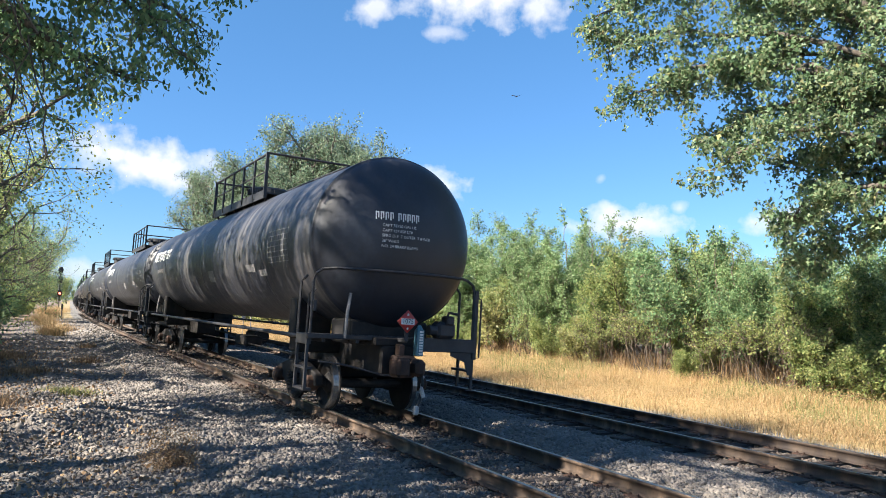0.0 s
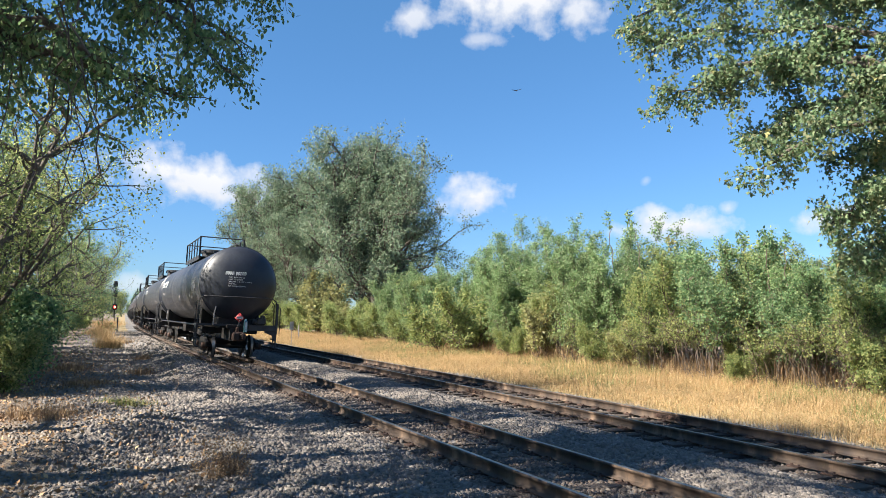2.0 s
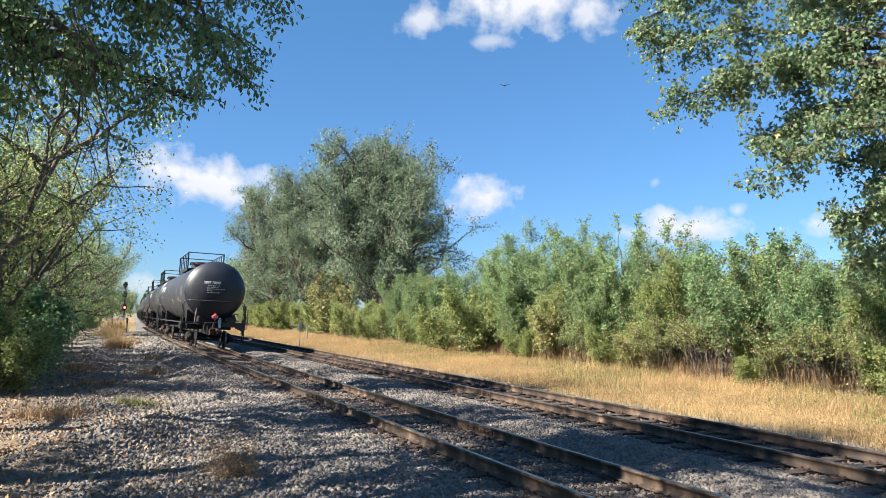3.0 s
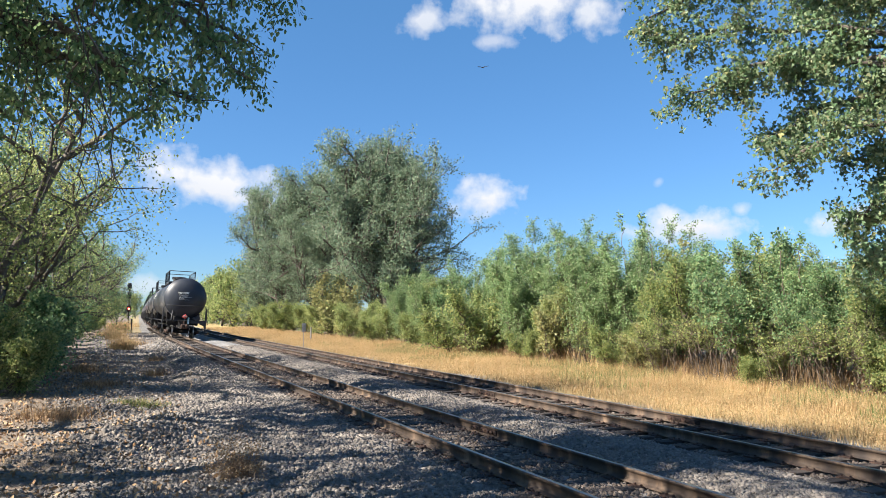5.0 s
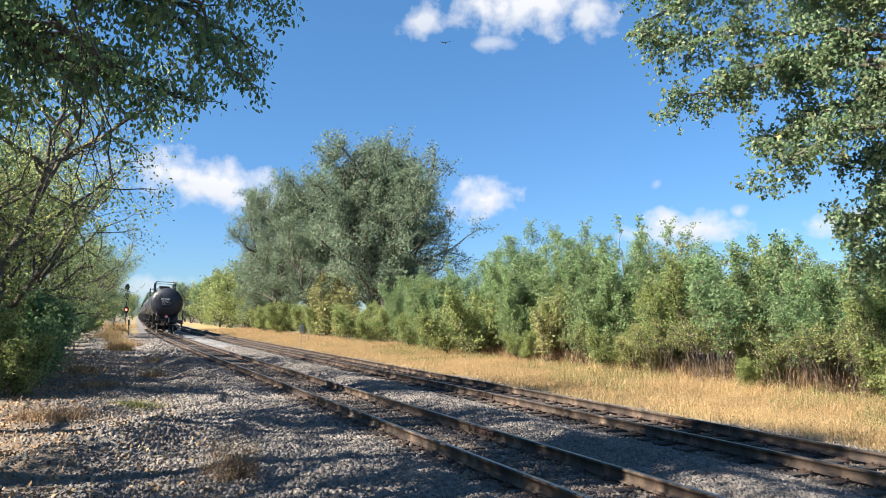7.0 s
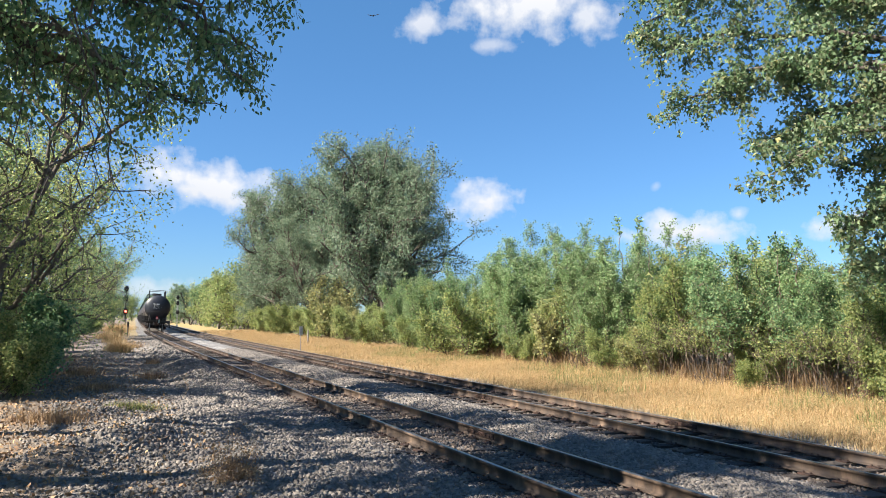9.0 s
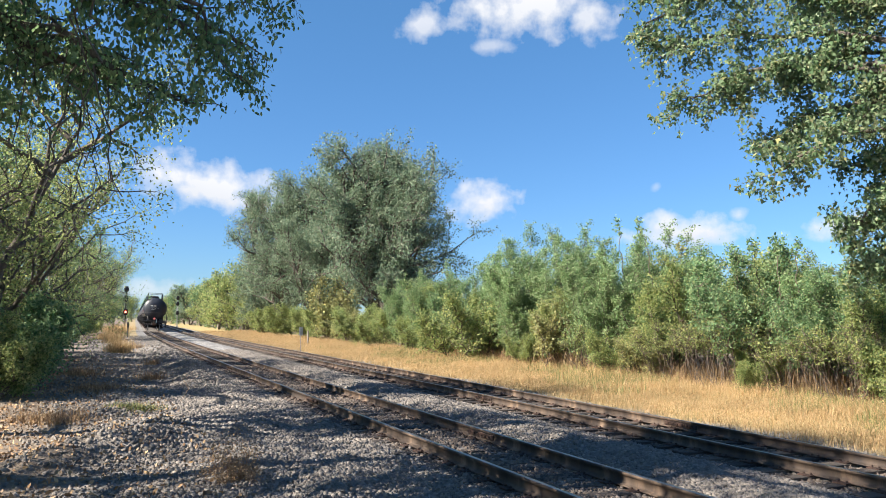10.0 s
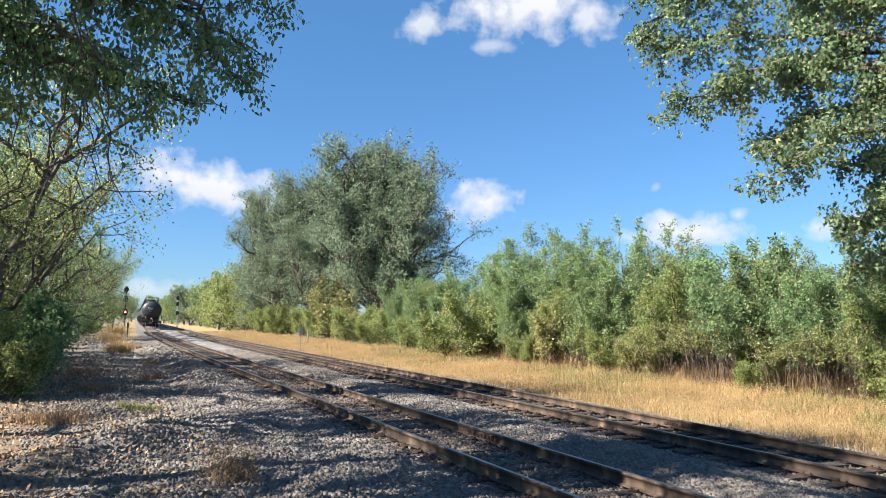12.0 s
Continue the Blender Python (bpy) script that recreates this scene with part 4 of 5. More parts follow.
def again(ob, u, y, turn, size):
    p = place(u, y)
    ob.scale = (size,) * 3
    return copy_thing(ob, pose(p.x, p.y, p.z - 0.05, 0, 0, turn))


def build_overhang():
    """The tree beside the camera whose boughs hang over the path."""
    w = Wood(21)
    w.path([(-3.6, 7.4, -0.4), (-3.3, 7.6, 3.0), (-2.9, 8.0, 6.0), (-2.2, 8.2, 9.5)], 0.26, 0.08, 16, 9)
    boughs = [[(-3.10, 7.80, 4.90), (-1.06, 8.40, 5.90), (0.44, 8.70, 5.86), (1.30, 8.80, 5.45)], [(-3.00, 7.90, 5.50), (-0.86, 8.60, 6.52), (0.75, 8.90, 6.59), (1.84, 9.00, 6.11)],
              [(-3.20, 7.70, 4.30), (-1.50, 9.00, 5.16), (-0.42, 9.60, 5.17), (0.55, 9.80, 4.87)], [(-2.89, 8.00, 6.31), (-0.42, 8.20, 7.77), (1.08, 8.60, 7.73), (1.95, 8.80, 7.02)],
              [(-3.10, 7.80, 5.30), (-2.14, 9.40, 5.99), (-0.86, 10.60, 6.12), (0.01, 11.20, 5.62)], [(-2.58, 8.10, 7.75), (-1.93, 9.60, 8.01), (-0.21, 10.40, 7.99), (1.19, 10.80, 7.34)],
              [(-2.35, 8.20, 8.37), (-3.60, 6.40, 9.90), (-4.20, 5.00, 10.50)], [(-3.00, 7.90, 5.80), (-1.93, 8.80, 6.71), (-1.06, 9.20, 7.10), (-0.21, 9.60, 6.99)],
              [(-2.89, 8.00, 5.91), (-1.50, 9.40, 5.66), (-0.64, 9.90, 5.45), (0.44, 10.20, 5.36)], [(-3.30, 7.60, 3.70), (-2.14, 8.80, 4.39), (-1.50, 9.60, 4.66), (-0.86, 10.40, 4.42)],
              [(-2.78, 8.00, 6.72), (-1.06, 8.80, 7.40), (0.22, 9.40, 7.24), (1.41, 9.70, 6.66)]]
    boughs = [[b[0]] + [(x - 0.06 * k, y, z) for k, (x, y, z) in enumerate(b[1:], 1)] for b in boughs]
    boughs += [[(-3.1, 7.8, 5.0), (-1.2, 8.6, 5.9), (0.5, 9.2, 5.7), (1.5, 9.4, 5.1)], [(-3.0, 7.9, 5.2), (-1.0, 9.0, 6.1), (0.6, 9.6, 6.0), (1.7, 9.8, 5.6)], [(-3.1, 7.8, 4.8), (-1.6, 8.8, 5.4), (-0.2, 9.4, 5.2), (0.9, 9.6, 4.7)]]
    # unseen upper boughs, added to shade the foliage below
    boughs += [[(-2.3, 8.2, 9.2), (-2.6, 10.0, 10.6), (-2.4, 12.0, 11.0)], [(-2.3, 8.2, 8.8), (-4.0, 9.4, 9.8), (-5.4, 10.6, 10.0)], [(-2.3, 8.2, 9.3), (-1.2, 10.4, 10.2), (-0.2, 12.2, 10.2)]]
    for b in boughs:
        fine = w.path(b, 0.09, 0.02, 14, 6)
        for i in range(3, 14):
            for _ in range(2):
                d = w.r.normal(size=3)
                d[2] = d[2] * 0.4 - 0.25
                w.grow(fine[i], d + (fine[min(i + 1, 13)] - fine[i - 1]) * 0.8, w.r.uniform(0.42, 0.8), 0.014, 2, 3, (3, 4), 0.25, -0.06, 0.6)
    # dead vines that hang from the boughs
    for i in range(9):
        x, y = w.r.uniform(-1.3, 0.0), w.r.uniform(8.0, 10.5)
        z = w.r.uniform(4.6, 6)
        w.path([(x, y, z), (x + 0.1, y, z - 0.9), (x + w.r.uniform(-0.3, 0.5), y + 0.2, z - w.r.uniform(1.6, 2.6))], 0.014, 0.006, 12, 4)
    pts = w.leaves(6, 0.08)
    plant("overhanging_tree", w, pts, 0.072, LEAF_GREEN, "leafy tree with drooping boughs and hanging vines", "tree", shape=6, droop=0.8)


def build_maple():
    """The maple across the tracks at the edge of the view."""
    w = Wood(34)
    w.path([(17.6, 7.6, -0.6), (17.3, 7.9, 3.5), (16.9, 8.1, 8.0), (16.6, 8.3, 13.0)], 0.28, 0.08, 16, 9)
    boughs = [[(17.0, 8.1, 7.0), (14.9, 10.2, 8.3), (12.9, 11.9, 8.6), (11.5, 12.8, 8.1)], [(16.9, 8.1, 8.0), (14.8, 10.2, 9.9), (12.9, 11.9, 10.3), (11.5, 13.0, 9.8)],
              [(17.1, 8.0, 6.3), (15.3, 9.8, 7.5), (13.8, 11.2, 7.7), (12.7, 12.0, 7.2)], [(17.0, 8.1, 7.6), (14.6, 10.4, 9.3), (12.6, 12.2, 9.6), (11.3, 13.1, 9.0)],
              [(17.3, 7.9, 4.9), (15.4, 9.7, 6.2), (14.1, 10.6, 5.9), (13.1, 11.1, 5.2)], [(17.2, 8.0, 5.4), (15.8, 9.7, 6.7), (14.6, 10.8, 6.7), (13.5, 11.5, 6.1)],
              [(17.3, 7.9, 4.2), (16.3, 9.3, 4.9), (15.3, 10.2, 4.6), (14.6, 10.6, 4.0)], [(17.3, 7.9, 3.8), (16.9, 9.4, 4.2), (16.2, 10.4, 3.8), (15.7, 10.9, 3.2)],
              [(16.8, 8.2, 8.5), (15.0, 10.0, 10.6), (13.6, 11.8, 11.6)], [(16.9, 8.1, 8.0), (16.2, 10.4, 9.4), (15.6, 12.2, 9.6)], [(17.1, 8.0, 6.6), (15.9, 10.0, 8.0), (14.8, 11.6, 8.2)],
              [(17.1, 8.0, 6.0), (16.8, 10.0, 7.2), (16.4, 11.6, 7.0)], [(17.2, 8.0, 5.2), (16.6, 9.8, 6.0), (16.0, 11.0, 5.7)], [(17.3, 7.9, 4.6), (17.0, 9.6, 5.4), (16.7, 10.8, 5.0)],
              [(17.1, 8.0, 6.6), (14.9, 10.2, 7.6), (13.2, 11.6, 7.7), (12.0, 12.5, 7.1)], [(16.7, 8.2, 10), (15.8, 7.6, 12.5), (14.6, 8.0, 13.4)], [(16.9, 8.1, 7.4), (15.6, 9.4, 9.0), (14.2, 10.6, 9.4)]]
    boughs = [[(x + 0.12 * k, y + 0.02 * k, z) for k, (x, y, z) in enumerate(b)] for b in boughs]
    for b in boughs:
        fine = w.path(b, 0.085, 0.02, 14, 6)
        for i in range(2, 14):
            for _ in range(3):
                d = w.r.normal(size=3)
                d[2] = d[2] * 0.6 - 0.05
                w.grow(fine[i], d + (fine[min(i + 1, 13)] - fine[i - 1]) * 0.6, w.r.uniform(0.42, 0.8), 0.014, 2, 3, (3, 4), 0.25, -0.05, 0.6)
    pts = w.leaves(6, 0.10)
    sel = w.r.rand(len(pts)) < 0.015
    plant("maple_tree", w, pts[~sel], 0.105, LEAF_MAPLE, "maple tree with green leaves turning yellow in places", "tree", shape=7, droop=0.5,
          extra=(pts[sel], 0.13, LEAF_YELLOW, "yellow autumn leaves"))


def build_shrub(seed, height, width, mat, label, stems=9, per=6, leaf=0.09, sigma=0.10, name="shrub", spike=0.5, bare=2, thick=1.0):
    """A many-stemmed shrub or sapling clump with its foot at the origin."""
    w = Wood(seed)
    r = w.r
    for k in range(stems):
        a, q = r.uniform(0, 6.28), r.uniform(0, 1) ** 0.5
        foot = np.array([math.cos(a) * q * width * 0.3, math.sin(a) * q * width * 0.3, -0.1])
        h = height * r.uniform(0.6, 1.0) * (1.05 - 0.3 * q)
        top = foot + np.array([math.cos(a) * q * width * 0.35, math.sin(a) * q * width * 0.35, h])
        st = w.path([foot, (foot + top) / 2 + r.normal(size=3) * 0.12, top], (0.016 + 0.003 * height) * thick, 0.007, 14, 4)
        w.tips.append(st[10:])
        for i in range(bare, 14):
            for _ in range(3):
                d = r.normal(size=3)
                d[2] = abs(d[2]) * 0.6 + spike * 0.5
                ln = width * 0.28 * (1.15 - 0.75 * i / 13) * r.uniform(0.5, 1.2)
                w.grow(st[i], d, ln, 0.012, 2, 3, (2, 4), 0.2, 0.1, 0.55)
    return plant(name, w, w.leaves(per, sigma), leaf, mat, label, "shrub", "hedge along the far track", shape=4, droop=0.1, wood_mat=M_TWIG)


def build_vegetation():
    build_overhang()
    build_maple()
    rnd = random.Random(77)
    # big grey-green trees beyond the tracks
    big = [broad_tree(s, h, sp, LEAF_GREY, "tall grey-green tree with dense fine leaves", 11, 0.28, 0.2, 3, (4, 6), "tall_tree", stems, 0.12, "tall trees beyond the tracks", 0.4)
           for s, h, sp, stems in ((41, 19.0, 6.2, 3), (42, 17.0, 5.6, 2))]
    put(big[0], 26.0, 73, 20, 1.46)
    put(big[1], 24.0, 87, 80, 1.22)
    for i, u, y, t, s in ((1, 27.0, 69, 20, 1.0), (0, 22.0, 99, 130, 1.02), (1, 29, 82, 300, 1.3), (1, 20.5, 110, 250, 0.8), (0, 25, 94, 10, 1.1)):
        again(big[i], u, y, t, s)
    # left row of trees
    left = [broad_tree(s, 8.6, 3.5, m, lab, 8, 0.24, 0.1, 3, (3, 5), "roadside_tree", 2, 0.08, "trees along the path", 0.25)
            for s, m, lab in ((51, LEAF_OLIVE, "bushy olive-green tree with yellowing leaves"), (52, LEAF_GREEN, "bushy dark-green tree beside the path"), (53, LEAF_OLIVE, "bushy tree with yellow-green leaves"))]
    # the trees at y 8.4 and 5.0 are out of view, added for shade
    spots = [(0, -6.4, 8.4, 10, 0.85), (0, -5.0, 23.0, 60, 0.7), (2, -3.6, 25, 60, 0.85), (0, -3.5, 30.0, 160, 0.85), (2, -4.7, 20.6, 60, 0.72), (2, -5.4, 5.0, 110, 0.9), (2, -5.2, 27, 140, 0.85), (0, -5.0, 31, 200, 0.85), (1, -5.6, 34, 250, 0.9), (2, -6.8, 43, 300, 0.7), (0, -6.8, 52, 30, 0.72), (2, -6.2, 60, 70, 0.8), (2, -3.1, 36, 10, 1.05), (1, -3.2, 41, 100, 0.75),
             (1, -3.0, 68, 90, 1.1), (2, -2.6, 76, 150, 1.1), (0, -2.4, 86, 210, 1.1), (1, -2.6, 98, 20, 1.15), (2, -3.0, 112, 80, 1.1), (0, -3.4, 128, 10, 1.1), (1, -4, 148, 50, 1.1), (2, -5, 170, 90, 1.2), (0, -6, 205, 0, 1.3)]
    done = set()
    for i, u, y, t, s in spots:
        if i in done:
            again(left[i], u, y, t, s)
        else:
            done.add(i)
            put(left[i], u, y, t, s)
    # tall trees added left of the view to shade the path and the tracks
    shade = broad_tree(54, 14.0, 4.3, LEAF_GREEN, "unseen leafy shade tree with a bare lower trunk beside the path", 4, 0.25, 0.17, 3, (3, 5), "shade_tree", 1, 0.52, "shade trees beside the path", 0.3)
    put(shade, -7.4, 15.6, 30, 1.14)
    for u, y, t, s in ((-7.0, 20.3, 150, 1.1), (-7.8, 1.6, 80, 1.05), (-7.6, -4.0, 200, 1.0)):
        again(shade, u, y, t, s)
    high = broad_tree(55, 18.0, 3.6, LEAF_GREEN, "unseen slim shade tree with a high crown beside the path", 4, 0.25, 0.17, 3, (3, 5), "shade_tree", 1, 0.84, "shade trees beside the path", 0.25)
    put(high, -7.0, 10.6, 0, 1.0)
    again(high, -7.4, 6.2, 140, 1.0)
    # low bushes at the foot of the left row
    foot = [build_shrub(s, 2.6, 2.6, m, lab, 5, 5, 0.09, 0.1) for s, m, lab in ((61, LEAF_OLIVE, "low olive-green bush at the foot of the trees"), (62, LEAF_GREEN, "low green bush at the foot of the trees"))]
    for k, y in enumerate((21.0, 23.5, 26, 30, 34, 38.5, 44, 50, 57, 65, 74, 84, 96)):
        u, t, s = -2.6 + rnd.uniform(-0.4, 0.3) + 0.01 * y, rnd.uniform(0, 360), rnd.uniform(0.8, 1.2) * (0.65 if y < 24 else 1.0)
        (put if k < 2 else again)(foot[k % 2], u, y, t, s)
    # hedge of saplings and shrubs beyond the far track
    hedge = [build_shrub(71, 6.4, 4.6, LEAF_BRIGHT, "tall bright-green sapling thicket", 12, 7, 0.078, 0.075, spike=0.9),
             build_shrub(72, 5.2, 4.4, LEAF_BRIGHT, "bright-green shrub with upright shoots", 11, 7, 0.075, 0.075, spike=0.8),
             build_shrub(73, 4.3, 3.8, LEAF_GREEN, "loose green shrub with thin bare stems", 12, 6, 0.072, 0.075, spike=0.7, bare=6),
             build_shrub(74, 2.3, 2.8, LEAF_OLIVE, "low olive and yellow shrub in dry grass", 8, 5, 0.075, 0.07),
             build_shrub(75, 2.2, 1.6, LEAF_YELLOW, "small yellow autumn shrub", 8, 2, 0.08, 0.09, bare=5),
             build_shrub(76, 2.5, 2.6, LEAF_OLIVE, "thicket of bare brown stems under the hedge", 30, 1, 0.07, 0.05, bare=11, thick=0.7),
             build_shrub(77, 4.8, 4.0, LEAF_OLIVE, "olive-green thicket with upright bare stems", 12, 6, 0.075, 0.075, spike=0.8, bare=5)]
    spots = [(0, 21.5, 34, 1.2), (0, 22.0, 30, 1.12), (0, 21.2, 26.5, 1.0), (1, 21, 38.5, 1.3), (1, 20.6, 43.5, 1.15), (1, 21.4, 23.2, 1.12), (0, 23.5, 38, 1.15), (0, 24, 28, 1.1),
             (6, 20.8, 20.6, 1.0), (2, 20.4, 18.2, 1.0), (1, 22, 16.4, 0.86), (2, 20.6, 15.0, 0.95), (6, 20.4, 12.6, 0.9), (6, 21.6, 10.2, 1.0), (1, 22.5, 13, 0.85), (1, 23, 20, 0.95), (6, 20.2, 8.0, 1.0),
             (1, 21, 49, 1.1), (3, 19.3, 36, 1.0), (3, 19.6, 31, 0.8), (3, 19.6, 24.5, 0.9), (3, 19.2, 17.0, 0.65), (3, 19.3, 12.2, 0.9), (3, 19.2, 10.0, 1.0), (3, 19.4, 41, 1.0),
             (4, 19.3, 28.5, 1.0), (4, 19.0, 22.4, 0.9), (4, 20.5, 71, 3.0), (4, 20.5, 64, 1.5), (3, 20, 46, 1.2), (3, 20, 53, 1.4), (1, 22, 54, 1.0), (3, 20.5, 62, 1.6), (3, 20.5, 70, 1.6), (3, 20.5, 78, 1.7), (3, 20, 88, 1.8), (3, 20, 99, 1.8),
             (5, 19.4, 21.2, 1.0), (5, 19.3, 18.6, 1.1), (5, 19.4, 16.0, 0.95), (5, 19.3, 13.6, 1.0), (5, 19.5, 26.0, 0.9),
             (2, 21.8, 22.0, 1.0), (6, 21.9, 18.6, 0.95), (2, 22.2, 14.2, 1.0), (0, 20.6, 31.8, 0.85), (1, 20.4, 35.6, 0.9), (0, 22.8, 33.0, 1.18), (6, 20.6, 28.6, 0.95), (1, 20.4, 25.2, 0.85), (2, 21.0, 40.8, 1.2), (6, 21.2, 46.2, 1.2)]
    done = set()
    for i, u, y, s in spots:
        t = rnd.uniform(0, 360)
        if i in done:
            again(hedge[i], u, y, t, s)
        else:
            done.add(i)
            put(hedge[i], u, y, t, s)
    # far trees on the far side and ahead
    fars = [broad_tree(s, 9.5, 3.8, m, lab, 4, 0.35, 0.3, 3, (3, 5), "far_tree", 2, 0.1, "far trees along the line", 0.3)
            for s, m, lab in ((81, LEAF_OLIVE, "distant broad tree with yellowing leaves"), (82, LEAF_GREY, "distant grey-green tree beside the line"), (83, LEAF_GREEN, "distant green tree beside the line"))]
    spots = [(0, 19.5, 118), (0, 18.5, 130), (0, 17.5, 142), (2, 6, 400), (0, -2, 420), (1, 14, 430), (2, 24, 440), (0, 20, 126), (2, 22, 138), (1, 20, 150), (0, 19, 165), (2, 21, 180), (0, 19, 200), (1, 18, 225), (2, 18, 250), (0, 16, 285), (1, 14, 320), (2, 10, 350), (0, 2, 370), (1, -6, 360), (2, -14, 330), (0, -6, 240), (2, -6, 280),
             (0, 36, 30), (1, 40, 42), (2, 38, 22), (0, 42, 16), (1, 38, 12), (2, 46, 30), (0, 40, 54)]
    done = set()
    for i, u, y in spots:
        t, s = rnd.uniform(0, 360), rnd.uniform(0.95, 1.2) * (0.52 if u > 34 else 1.05)
        if i in done:
            again(fars[i], u, y, t, s)
        else:
            done.add(i)
            put(fars[i], u, y, t, s)


build_vegetation()


# ---- stones, grass and litter ----
def block():
    """Corners and faces of a rough angular stone."""
    v = np.array([(x, y, z) for z in (-0.8, 0.8) for x, y in ((-0.9, -0.9), (0.9, -0.9), (0.9, 0.9), (-0.9, 0.9))])
    f = np.array(((4, 5, 6), (4, 6, 7), (0, 1, 5), (0, 5, 4), (1, 2, 6), (1, 6, 5), (2, 3, 7), (2, 7, 6), (3, 0, 4), (3, 4, 7)))
    return v, f


def scatter_stones(name, n, u_range, y_range, mat, label, seed, size=(0.012, 0.027), keep=None, bias=1.6):
    r = np.random.RandomState(seed)
    y = y_range[0] + (y_range[1] - y_range[0]) * r.rand(n) ** bias
    u = r.uniform(*u_range, n)
    if keep is not None:
        ok = keep(u, y, r)
        u, y = u[ok], y[ok]
    n = len(u)
    v, f = block()
    s = r.uniform(*size, n) * (1 + 0.012 * y)
    shape = (v[None] + 0.32 * r.normal(size=(n, 8, 3)).clip(-1.5, 1.5)) * np.stack([s * r.uniform(0.8, 1.4, n), s * r.uniform(0.7, 1.2, n), s * r.uniform(0.5, 0.9, n)], 1)[:, None]
    a, b = r.uniform(0, 6.28, n), r.uniform(-0.9, 0.9, n)
    c, sn, cb, sb = np.cos(a)[:, None], np.sin(a)[:, None], np.cos(b)[:, None], np.sin(b)[:, None]
    sx, sz = shape[..., 0] * cb + shape[..., 2] * sb, shape[..., 2] * cb - shape[..., 0] * sb
    x2, y2 = sx * c - shape[..., 1] * sn, sx * sn + shape[..., 1] * c
    z0 = ground_z(u, y) + s * 0.25
    verts = np.stack([x2 + (u + bend(y))[:, None], y2 + y[:, None], sz + z0[:, None]], -1).reshape(-1, 3)
    faces = (np.arange(n)[:, None, None] * 8 + f[None]).reshape(-1, 3)
    tagged(link(name, mesh_from(name, verts, faces, mat)), label, "gravel", kind="stuff")


def blades(name, u, y, height, mat, label, seed, width=0.012, lean=0.35, category="grass"):
    """Bent blades of grass at (u, y)."""
    r = np.random.RandomState(seed)
    n = len(u)
    a, tilt = r.uniform(0, 6.28, n), r.normal(size=n) * lean
    h = height * r.uniform(0.35, 1.1, n) * np.where(r.rand(n) < 0.08, 1.5, 1.0)
    root = np.stack([u + bend(y), y, ground_z(u, y) - 0.02], 1)
    side = np.stack([np.cos(a), np.sin(a), 0 * a], 1) * (width * (1 + 0.02 * y))[:, None]
    bendv = np.stack([-np.sin(a), np.cos(a), 0 * a], 1) * (tilt * h)[:, None]
    upv = np.array([0, 0, 1.0])[None] * h[:, None]
    verts = np.stack([root - side, root + side, root + bendv * 0.35 + upv * 0.6 - side * 0.7, root + bendv * 0.35 + upv * 0.6 + side * 0.7, root + bendv + upv * 0.97], 1).reshape(-1, 3)
    faces = (np.arange(n)[:, None, None] * 5 + np.array(((0, 1, 3), (0, 3, 2), (2, 3, 4)))[None]).reshape(-1, 3)
    tagged(link(name, mesh_from(name, verts, faces, mat)), label, category, kind="stuff")


